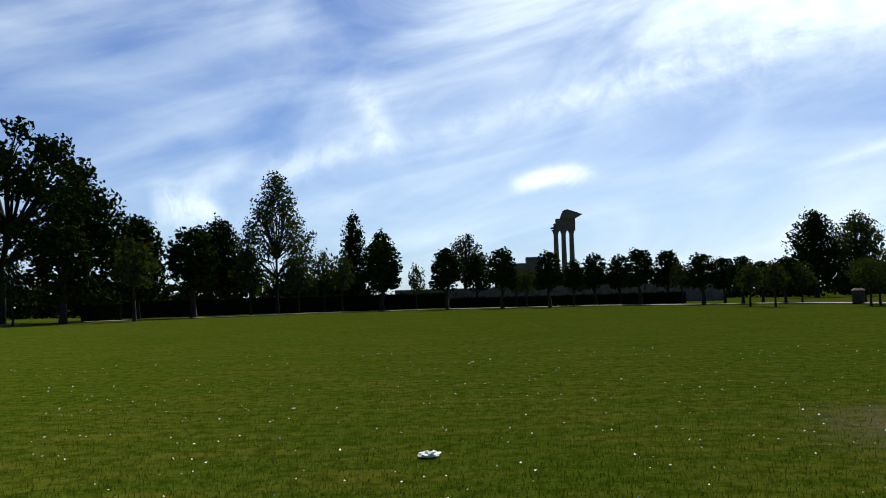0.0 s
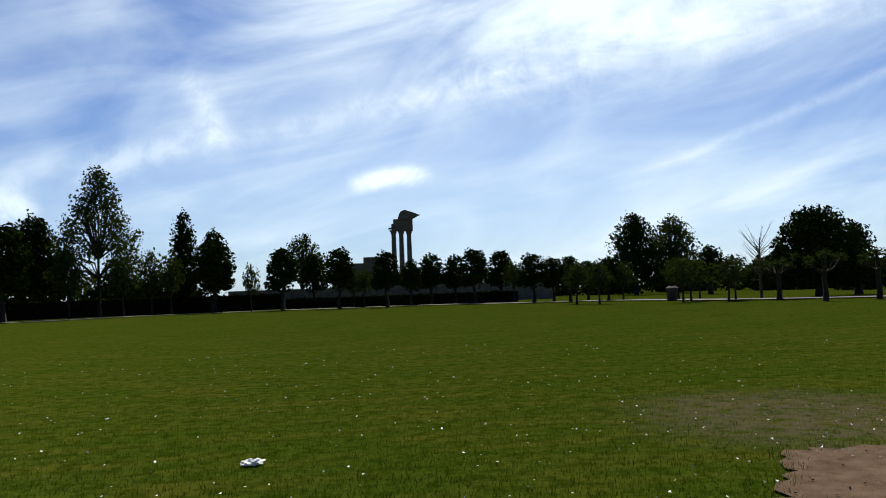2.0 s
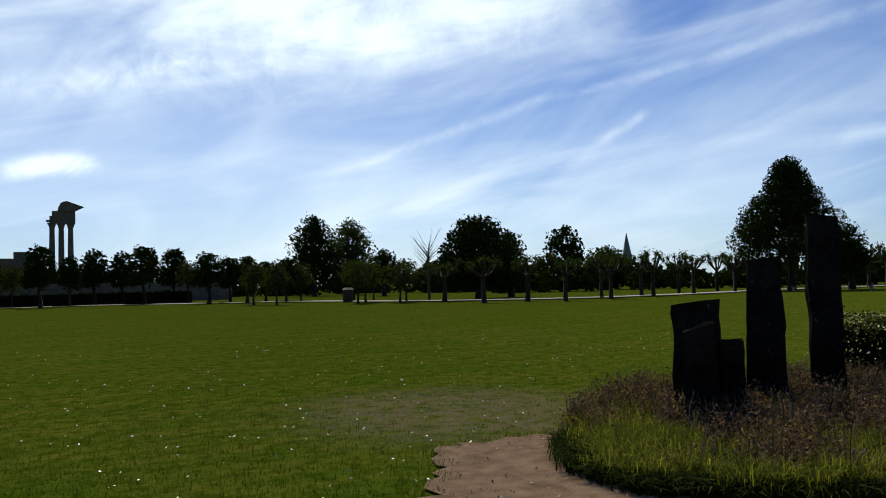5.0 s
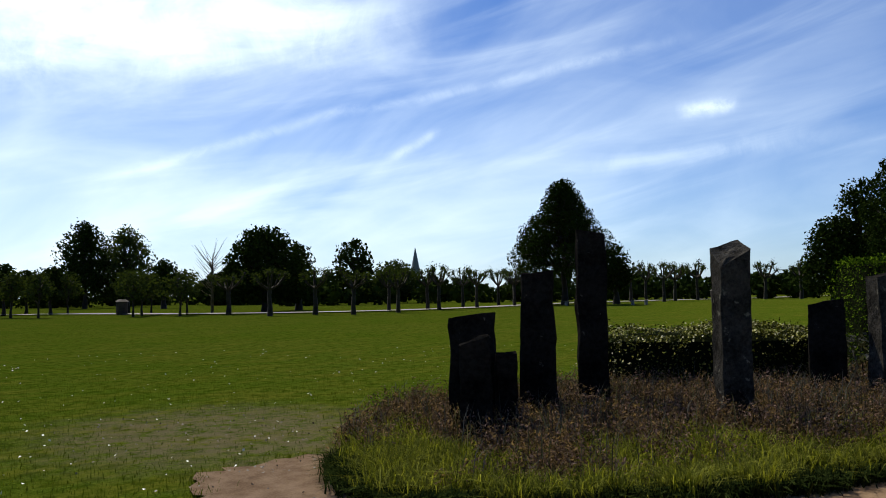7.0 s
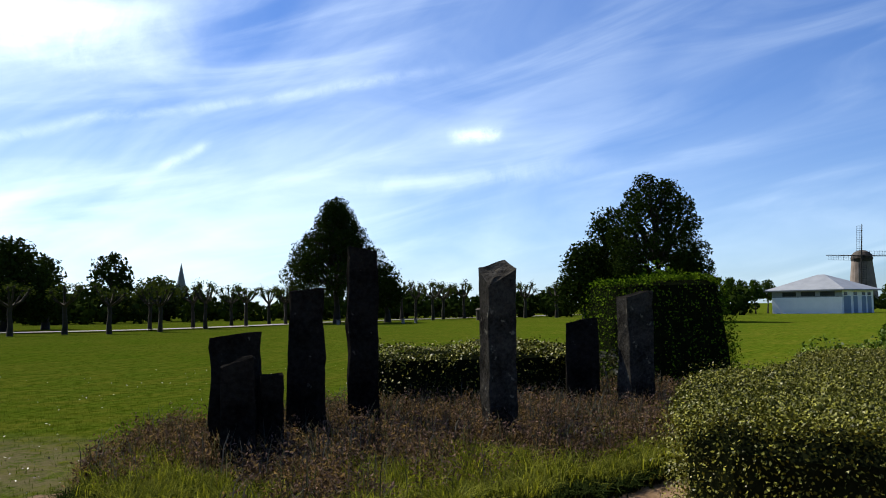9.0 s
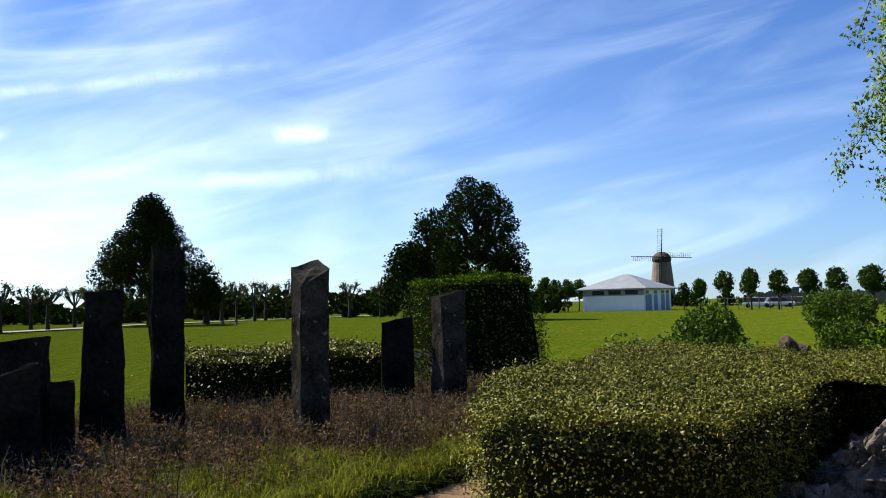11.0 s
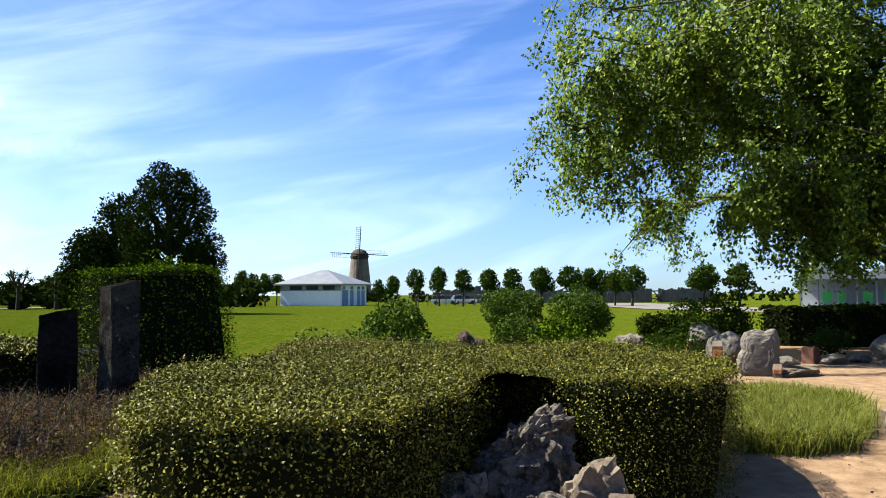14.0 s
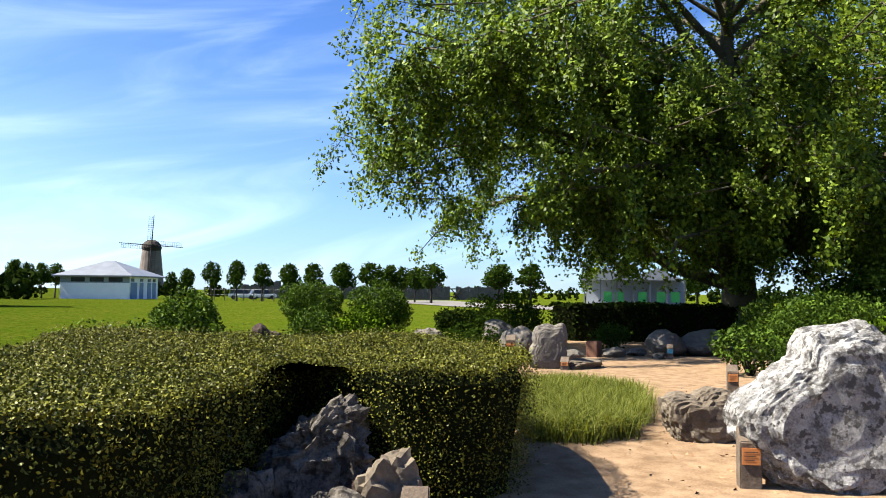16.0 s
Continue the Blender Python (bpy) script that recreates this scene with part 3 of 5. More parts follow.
POLLARDS = [(39.8, 61.5, 3.7, 2.9), (38.0, 53.1, 3.6, 2.6), (41.9, 52.6, 3.7, 2.7), (42.9, 49.2, 3.6, 2.5), (50.4, 53.2, 3.7, 2.2), (48.2, 49.8, 3.6, 2.3), (55.6, 53.6, 4.0, 2.3),
            (54.9, 51.5, 4.0, 2.3), (66.8, 59.2, 4.1, 2.4), (61.7, 52.9, 4.0, 2.4), (70.8, 57.6, 4.0, 2.4), (68.7, 53.8, 4.0, 2.3), (91.1, 53.3, 4.8, 3.0), (89.5, 48.0, 4.6, 2.7),
            (93.6, 48.7, 4.6, 2.8), (100.2, 49.0, 5.1, 3.0), (105.3, 42.4, 4.8, 3.2), (106.7, 38.5, 4.7, 3.2), (83.1, 65.1, 4.6, 2.5), (99.0, 55.6, 4.9, 2.7)]
for k in range(3):
    plant(make_pollard(60 + k), POLLARDS[k::3], 4.0, 2.5, 64 + k)

row_tree = [make_tree("row_tree", "small round-headed tree in a clipped row beside the fence", "trees in the far row",
                      crown_lobes(r, 5.0, 3.0, 1.7, 6, 0.7, 0.38), (2.6, 0.13), LEAF_GREEN, 0.30, 24, 70 + k) for k in range(2)]
FAR_ROW = [(119.5, -0.8, 3.9, 1.9), (118.5, -2.9, 4.4, 2.4), (115.3, -5.9, 5.3, 2.9), (112.1, -8.8, 5.4, 2.7), (108.8, -11.6, 5.0, 2.8), (106.4, -14.6, 4.9, 3.0), (104.9, -17.4, 5.0, 3.0),
           (103.3, -20.7, 5.1, 3.5), (102.5, -24.2, 5.2, 3.7), (109.6, -28.5, 5.2, 2.7), (109.1, -30.2, 5.0, 2.6), (106.7, -31.2, 4.9, 2.7), (100.4, -31.4, 5.2, 4.0), (94.0, -37.8, 5.0, 4.1),
           (92.5, -41.3, 5.2, 3.8), (89.2, -47.8, 4.7, 3.4), (90.6, -53.2, 5.5, 3.5), (78.7, -54.9, 4.7, 3.9), (128.9, 27.1, 5.3, 3.5), (132.2, 20.1, 5.6, 2.7), (128.5, 17.8, 5.1, 2.6),
           (126.7, 15.8, 5.0, 2.4), (132.8, 14.8, 5.2, 2.7)]
for k in range(2):
    plant(row_tree[k], FAR_ROW[k::2], 5.0, 3.0, 74 + k)


def single_tree(x, y, h, w, bottom, n, leaf, size, density, seed, label, name="park_tree", narrow=0.4, small=0.36, inner=0.5, radius=0.35, full=True):
    rng = np.random.default_rng(seed)
    t = make_tree(name, label, "", crown_lobes(rng, h, w, bottom, n, narrow, small, full), (max(bottom + h * 0.35, h * 0.5), radius), leaf, size, density, seed, inner=inner)
    t.matrix_world = pose(x, y, ground_height(x, y), 0, 0, rng.uniform(0, 360))
    return t


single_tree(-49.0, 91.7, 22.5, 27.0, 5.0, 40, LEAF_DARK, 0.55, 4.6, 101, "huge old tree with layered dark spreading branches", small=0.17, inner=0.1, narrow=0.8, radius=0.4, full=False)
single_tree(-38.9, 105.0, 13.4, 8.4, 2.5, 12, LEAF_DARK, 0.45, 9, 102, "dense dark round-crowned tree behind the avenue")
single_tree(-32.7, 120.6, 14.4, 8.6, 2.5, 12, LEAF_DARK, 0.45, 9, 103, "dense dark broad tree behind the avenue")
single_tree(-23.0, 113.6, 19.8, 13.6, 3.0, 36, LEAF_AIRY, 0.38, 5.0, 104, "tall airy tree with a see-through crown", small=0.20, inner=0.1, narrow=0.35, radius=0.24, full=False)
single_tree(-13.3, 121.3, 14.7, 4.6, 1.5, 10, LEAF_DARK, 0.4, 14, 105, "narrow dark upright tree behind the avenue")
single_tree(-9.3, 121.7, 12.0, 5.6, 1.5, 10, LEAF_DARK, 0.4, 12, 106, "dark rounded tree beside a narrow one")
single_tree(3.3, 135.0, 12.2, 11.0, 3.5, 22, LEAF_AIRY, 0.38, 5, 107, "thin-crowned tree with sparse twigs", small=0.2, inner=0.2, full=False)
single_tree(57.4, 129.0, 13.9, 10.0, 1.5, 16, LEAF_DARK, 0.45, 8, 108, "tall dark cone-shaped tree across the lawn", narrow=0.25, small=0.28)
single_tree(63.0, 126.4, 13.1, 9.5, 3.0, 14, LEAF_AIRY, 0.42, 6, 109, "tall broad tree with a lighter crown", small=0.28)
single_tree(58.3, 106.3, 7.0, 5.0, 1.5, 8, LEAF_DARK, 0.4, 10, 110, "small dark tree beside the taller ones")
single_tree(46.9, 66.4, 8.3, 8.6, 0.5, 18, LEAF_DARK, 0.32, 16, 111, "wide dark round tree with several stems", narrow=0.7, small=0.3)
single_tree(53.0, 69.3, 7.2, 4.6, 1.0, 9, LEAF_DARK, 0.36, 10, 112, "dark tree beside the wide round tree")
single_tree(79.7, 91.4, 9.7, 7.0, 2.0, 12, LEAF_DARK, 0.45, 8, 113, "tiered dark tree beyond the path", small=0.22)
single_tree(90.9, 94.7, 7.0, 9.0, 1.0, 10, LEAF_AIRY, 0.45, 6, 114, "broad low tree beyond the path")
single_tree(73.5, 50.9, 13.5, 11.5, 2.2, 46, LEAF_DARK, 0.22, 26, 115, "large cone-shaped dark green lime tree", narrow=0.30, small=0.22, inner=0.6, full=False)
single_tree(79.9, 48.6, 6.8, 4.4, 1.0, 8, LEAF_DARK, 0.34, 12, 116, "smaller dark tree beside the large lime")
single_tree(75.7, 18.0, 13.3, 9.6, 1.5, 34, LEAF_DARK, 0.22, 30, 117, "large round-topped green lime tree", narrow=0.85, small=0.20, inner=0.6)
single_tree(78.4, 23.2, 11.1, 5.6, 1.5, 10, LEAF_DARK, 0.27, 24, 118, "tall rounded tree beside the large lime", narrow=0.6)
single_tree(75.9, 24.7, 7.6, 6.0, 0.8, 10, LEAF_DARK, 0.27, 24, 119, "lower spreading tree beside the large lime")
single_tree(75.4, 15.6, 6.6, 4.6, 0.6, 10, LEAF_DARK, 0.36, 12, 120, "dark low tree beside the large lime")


def bare_tree(x, y, h):
    rng = np.random.default_rng(77)
    root = thing("bare_tree", x, y, 0, "leafless pale tree with fine twigs", "tree")
    tubes = [([(0, 0, -0.1), (0, 0, h * 0.5), (0.1, 0, h * 0.9)], [0.16, 0.11, 0.03])]
    for i in range(60):
        z, ang = rng.uniform(0.25, 0.8) * h, rng.uniform(0, 6.28)
        l = rng.uniform(0.2, 0.5) * h
        d = Vector((math.cos(ang), math.sin(ang), rng.uniform(0.4, 1.2))).normalized()
        tubes.append(([(0, 0, z), d * l * 0.5 + Vector((0, 0, z)), d * l + Vector((0, 0, z + 0.2))], [0.03, 0.018, 0.007]))
    tubes_object("trunk", tubes, BARK_PALE, root, "", 5)


bare_tree(43.5, 70.0, 6.2)


def far_woods():
    """Low dark woods behind the avenue and the pollards, plus an added unseen arc, one leafy mass."""
    rng = np.random.default_rng(90)
    lobes = []
    # The last arc is out of view, added to block sky light from behind.
    for az0, az1, dist, h in ((-40, -6, 150, 6.5), (6, 34, 165, 5.5), (30, 62, 150, 5.0), (56, 78, 165, 4.6), (36, 82, 122, 3.2), (76, 90, 190, 3.0), (90, 146, 172, 2.7), (146, 320, 170, 7.0)):
        for _ in range(int((az1 - az0) * 2.2)):
            a_, d = radians(rng.uniform(az0, az1)), dist * rng.uniform(0.94, 1.1)
            hh = h * rng.uniform(0.5, 1.1)
            lobes.append(((d * math.sin(a_), d * math.cos(a_), hh * 0.5), (hh * 0.62, hh * 0.62, hh * 0.55)))
    at, out = lobes_points(lobes, 1.9, rng, 0.75)
    tagged(obj("far_woods", leaves_mesh("far_woods", at, 0.9, rng, out * 0.8, 0.7, 0.8), LEAF_DARK), "dark belt of distant trees, with an unseen arc added behind", "woods", "", "stuff")


far_woods()


# ---- hedges and shrubs ----
def make_hedge(name, poly, height, leaf, leaf_size, density, seed, label, rounding=1, top_wave=0.03, category="hedge", bulge=0.0, round_top=0.12, side=0.36, undercut=0.0):
    """A clipped hedge over a plan outline: inner body coloured near-black for shade, and a skin of leaves."""
    rng = np.random.default_rng(seed)
    c = np.mean(poly, 0)
    root = thing(name, c[0], c[1], 0, label, category)
    ring = rough_outline(np.asarray(poly, float) - c, 0.25, 0.012, rng, rounding)
    if sum(p[0] * q[1] - q[0] * p[1] for p, q in zip(ring, np.roll(ring, -1, 0))) < 0:
        ring = ring[::-1]
    tangent = np.roll(ring, -1, 0) - np.roll(ring, 1, 0)
    normal = unit(np.stack([tangent[:, 1], -tangent[:, 0]], 1))
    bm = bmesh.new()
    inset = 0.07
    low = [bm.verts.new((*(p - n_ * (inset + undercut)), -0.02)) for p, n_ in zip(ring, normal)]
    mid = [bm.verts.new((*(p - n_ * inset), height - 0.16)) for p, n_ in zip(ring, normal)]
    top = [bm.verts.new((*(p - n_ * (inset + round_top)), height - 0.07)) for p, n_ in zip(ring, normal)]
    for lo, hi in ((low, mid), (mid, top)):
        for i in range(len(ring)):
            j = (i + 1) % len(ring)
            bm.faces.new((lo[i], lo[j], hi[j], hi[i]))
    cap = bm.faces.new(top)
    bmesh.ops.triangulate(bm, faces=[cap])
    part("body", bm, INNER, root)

    def wave(p):
        return top_wave * (np.sin(2.3 * p[:, 0] + 1.3 * p[:, 1]) + np.sin(1.1 * p[:, 0] - 2.9 * p[:, 1] + 1)) + 0.6 * top_wave * np.sin(7 * p[:, 0] + 5 * p[:, 1])

    area = 0.5 * abs(sum(p[0] * q[1] - q[0] * p[1] for p, q in zip(ring, np.roll(ring, -1, 0))))
    flat_ = scatter(ring, int(area * density), rng)
    edge = np.min(np.linalg.norm(flat_[:, None, :] - ring[None, ::2, :], axis=2), 1)
    z = height + wave(flat_) - 0.6 * round_top * np.exp(-edge / 0.10) - np.abs(rng.normal(size=len(flat_))) * 0.035 + (rng.random(len(flat_)) > 0.94) * rng.uniform(0, 0.09, len(flat_))
    at = [np.c_[flat_, z]]
    face = [np.tile([0.0, 0.0, 1.0], (len(flat_), 1))]
    seg = np.linalg.norm(np.roll(ring, -1, 0) - ring, axis=1)
    # Sides carry fewer leaves, so the shade-coloured body shows through.
    k = int(seg.sum() * height * density * side)
    i = rng.choice(len(ring), k, p=seg / seg.sum())
    f = rng.random(k)[:, None]
    p = ring[i] * (1 - f) + np.roll(ring, -1, 0)[i] * f
    zz = rng.uniform(0.02, height - 0.03, k)
    push = rng.normal(size=k) * 0.075 - 0.02 + 0.03 * np.sin(6 * p[:, 0] + 5 * zz) * np.cos(5 * p[:, 1] + 3 * zz) + bulge * np.sin(np.pi * zz / height) - undercut * (1 - zz / height) - round_top * np.clip((zz - height + 0.2) / 0.2, 0, 1) ** 2
    at.append(np.c_[p + normal[i] * push[:, None], zz])
    face.append(np.c_[normal[i], np.full(k, 0.35)])
    obj("foliage", leaves_mesh("foliage", np.concatenate(at), leaf_size, rng, np.concatenate(face) * 0.7, 0.75, 0.6), leaf, root)
    return root


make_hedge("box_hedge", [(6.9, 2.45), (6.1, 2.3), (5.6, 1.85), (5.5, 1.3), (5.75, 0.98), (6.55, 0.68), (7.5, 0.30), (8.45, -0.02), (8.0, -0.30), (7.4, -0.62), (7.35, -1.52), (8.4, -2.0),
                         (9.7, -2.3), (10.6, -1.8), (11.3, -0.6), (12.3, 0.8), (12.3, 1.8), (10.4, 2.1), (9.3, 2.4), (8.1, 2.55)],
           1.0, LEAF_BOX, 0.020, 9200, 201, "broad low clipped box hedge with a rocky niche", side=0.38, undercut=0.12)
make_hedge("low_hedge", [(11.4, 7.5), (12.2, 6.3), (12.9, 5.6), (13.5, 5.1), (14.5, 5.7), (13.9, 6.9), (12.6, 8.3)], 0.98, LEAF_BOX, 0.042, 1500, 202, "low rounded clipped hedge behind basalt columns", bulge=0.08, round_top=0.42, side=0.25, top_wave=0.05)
make_hedge("yew_hedge", [(15.55, 4.95), (15.85, 3.85), (16.3, 3.45), (18.9, 4.1), (18.1, 6.7)], 2.06, LEAF_YEW, 0.045, 1900, 203, "tall square clipped yew hedge with bright top growth", bulge=0.05, side=0.20, undercut=-0.24, round_top=0.2)
make_hedge("dark_hedge", [(25.0, -10.5), (23.8, -13.0), (22.4, -15.6), (23.6, -16.4), (25.2, -13.6), (26.2, -11.0)], 1.16, LEAF_DARK, 0.10, 420, 204, "dark clipped hedge behind the boulders")
make_hedge("avenue_hedge", [(-42, 108), (-12, 121), (0, 122), (0, 123.4), (-13, 122.4), (-43, 109.5)], 2.3, LEAF_DARK, 0.45, 14, 205, "long dark clipped hedge behind the avenue", 0)
make_hedge("avenue_hedge", [(0.6, 118), (14, 114), (30, 106), (31, 107.2), (14.5, 115.4), (0.6, 119.4)], 1.5, LEAF_DARK, 0.4, 16, 206, "long low dark hedge in front of the park wall", 0)
make_hedge("round_hedge", [(-40, 92), (-36.5, 94.5), (-38, 97), (-42, 95)], 2.0, LEAF_DARK, 0.35, 20, 207, "rounded dark clipped hedge block near the avenue", 2)


def make_bush(x, y, w, h, seed, leaf, size, label, density=160, n=7, name="bush", group=""):
    """A shrub of leafy lobes on short stems."""
    rng = np.random.default_rng(seed)
    root = thing(name, x, y, 0, label, "shrub", group)
    lobes = [((0, 0, h * 0.48), (w * 0.40, w * 0.40, h * 0.46))]
    for i in range(n):
        ang, rr = i * 2.4 + rng.uniform(-0.4, 0.4), w * rng.uniform(0.16, 0.24)
        off = w / 2 - rr
        lobes.append(((off * math.cos(ang), off * math.sin(ang), rr + (h - 2.0 * rr) * rng.uniform(0.05, 0.85)), (rr, rr, rr * 0.95)))
    stems = [([(0, 0, -0.05), (cx * 0.3, cy * 0.3, cz * 0.5), (cx, cy, cz)], [0.03, 0.022, 0.008]) for (cx, cy, cz), _ in lobes]
    tubes_object("stems", stems, BARK, root, "", 5)
    at, out = lobes_points(lobes, density, rng, 0.72)
    at = at[at[:, 2] > 0.02]
    obj("foliage", leaves_mesh("foliage", at, size, rng, None, 1.0, 0.6), leaf, root)
    return root


make_bush(24.0, 0.2, 1.95, 1.62, 301, LEAF_BUSH, 0.10, "rounded bright green shrub behind the hedge")
make_bush(27.6, -3.6, 2.1, 1.95, 302, LEAF_BUSH, 0.07, "grey-green shrub with loose twigs", 330, 12)
make_bush(26.0, -5.3, 2.0, 1.95, 303, LEAF_BUSH, 0.07, "tall dense dark green shrub", 400, 12)
make_bush(24.6, -3.1, 1.5, 1.15, 304, LEAF_BUSH, 0.09, "low bright green shrub in front of taller shrubs")
make_bush(24.4, -4.4, 1.5, 1.2, 305, LEAF_YEW, 0.09, "low yellow-green shrub in front of taller shrubs")
make_bush(23.9, -8.6, 2.6, 1.6, 306, LEAF_GREEN, 0.09, "broad leafy green shrub beside the boulders")
make_bush(24.8, -7.4, 1.8, 1.1, 307, LEAF_DARK, 0.10, "dark leafy shrub behind the boulders")
make_bush(20.8, -10.1, 1.1, 0.85, 308, LEAF_GREEN, 0.08, "small round dark green shrub among boulders")
make_bush(14.5, -9.2, 1.5, 1.05, 309, LEAF_BUSH, 0.08, "feathery green shrub beside the sandy path")
make_bush(16.6, -12.4, 3.0, 1.75, 310, LEAF_BUSH, 0.09, "large spreading green shrub beside the path", 130, 9)
make_bush(14.6, -11.2, 2.4, 1.72, 334, LEAF_BUSH, 0.07, "feathery bright green shrub behind the pale boulder", 200, 10)
make_bush(12.6, -8.6, 1.1, 0.85, 311, LEAF_GREEN, 0.06, "small grey-green shrub beside the path")
make_bush(18.2, -16.5, 4.2, 2.6, 312, LEAF_GREEN, 0.11, "tall dark shrub mass under the maple", 100, 9)
make_hedge("golden_hedge", [(10.25, -7.05), (11.0, -8.2), (9.6, -10.2), (8.6, -9.2)], 1.16, LEAF_YEW, 0.05, 700, 313, "bright yellow-green clipped hedge behind the pale boulder", 2)
make_bush(18.2, 5.0, 2.0, 2.55, 330, LEAF_YEW, 0.09, "yellow-green shrub top rising behind the yew hedge", 160)
make_bush(13.6, 1.9, 1.0, 0.85, 314, LEAF_GREEN, 0.07, "small leafy herb beside the hedge")
make_bush(16.4, 0.9, 3.0, 0.32, 315, LEAF_BUSH, 0.08, "low spreading green ground cover", 90, 10)
make_bush(19.4, -2.9, 2.6, 0.36, 316, LEAF_YEW, 0.08, "low yellow-green ground cover behind the hedge", 90, 10)
make_bush(20.5, 1.6, 2.4, 0.30, 317, LEAF_BUSH, 0.08, "low green ground cover at the lawn's edge", 90, 10)
make_bush(21.2, -6.4, 2.0, 0.45, 318, LEAF_GREEN, 0.08, "low dark ground cover behind the boulders", 90, 9)
make_bush(14.2, 4.9, 1.0, 0.95, 319, GREY_LEAF, 0.07, "grey-leaved herb between stones", 110)


# ---- planted bed with basalt columns ----
BED = [(5.95, 6.75), (5.45, 6.05), (5.35, 5.3), (5.9, 4.6), (6.7, 4.0), (8.0, 3.35), (9.3, 2.95), (11.5, 2.75), (14.2, 2.9), (15.4, 4.4), (13.4, 6.6), (11.2, 8.1), (8.7, 8.75), (7.2, 8.15), (6.5, 7.5)]
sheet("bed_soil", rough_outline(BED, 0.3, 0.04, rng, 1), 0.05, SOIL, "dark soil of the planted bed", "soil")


def bed_plants():
    rng = np.random.default_rng(401)
    p = scatter(BED, 3000, rng)
    front = np.array([(5.9, 6.8), (5.5, 6.05), (5.4, 5.3), (5.9, 4.65), (6.7, 4.05), (8.0, 3.35), (9.3, 2.95)])
    pts = np.concatenate([front[i] + (front[i + 1] - front[i]) * np.linspace(0, 1, 24)[:, None] for i in range(len(front) - 1)])
    d = np.min(np.linalg.norm(p[:, None] - pts[None], axis=2), 1)
    patch = np.sin(1.7 * p[:, 0] + 0.6) * np.cos(1.5 * p[:, 1]) + 0.6 * np.sin(4.1 * p[:, 0] - 2.0 * p[:, 1]) + rng.normal(size=len(p)) * 0.5
    grass = (d < 0.4) | ((d < 1.9) & (patch > 0.0)) | (patch > 1.3)
    tufts = p[grass]
    size = rng.uniform(0.5, 1.35, len(tufts))
    where = np.repeat(tufts, 44, 0) + rng.normal(size=(len(tufts) * 44, 2)) * 0.06
    tagged(obj("border_grass", blades_mesh("border_grass", np.c_[where, np.full(len(where), 0.04)], 0.22 * np.repeat(size, 44), 0.008, rng, 1.1), TALL_GRASS),
           "arching green and straw-coloured border grass", "grass", "", "stuff")
    heath = p[~grass | (d > 1.7)]
    n = 95
    tall = np.repeat(rng.uniform(0.16, 0.44, len(heath)), n)
    off = rng.normal(size=(len(heath) * n, 2)) * 0.085
    where = np.repeat(heath, n, 0) + off
    hh = 0.04 + tall * np.exp(-(off**2).sum(1) / 0.03) * rng.uniform(0.35, 1.1, len(where))
    tagged(obj("heather", leaves_mesh("heather", np.c_[where, hh], 0.042, rng, None, 1.0, 0.35), HEATHER), "brownish purple heather covering the bed", "heather", "", "stuff")
    spikes = heath[::5]
    where = np.repeat(spikes, 8, 0) + rng.normal(size=(len(spikes) * 8, 2)) * 0.09
    tagged(obj("herb_growth", blades_mesh("herb_growth", np.c_[where, np.full(len(where), 0.08)], 0.44, 0.009, rng, 0.6), GREY_LEAF), "thin grey flowering herb stalks in the bed", "herbs", "", "stuff")


bed_plants()


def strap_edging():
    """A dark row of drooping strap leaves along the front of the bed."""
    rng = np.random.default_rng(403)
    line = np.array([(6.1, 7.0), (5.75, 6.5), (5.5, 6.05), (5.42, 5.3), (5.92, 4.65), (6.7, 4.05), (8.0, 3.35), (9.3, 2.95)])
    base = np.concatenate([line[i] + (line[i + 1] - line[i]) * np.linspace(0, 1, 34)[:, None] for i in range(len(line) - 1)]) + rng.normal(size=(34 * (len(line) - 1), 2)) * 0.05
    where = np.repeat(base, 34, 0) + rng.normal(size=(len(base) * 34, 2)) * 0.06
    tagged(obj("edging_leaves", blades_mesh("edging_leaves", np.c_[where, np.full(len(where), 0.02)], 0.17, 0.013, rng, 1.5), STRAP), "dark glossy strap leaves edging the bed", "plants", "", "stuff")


strap_edging()


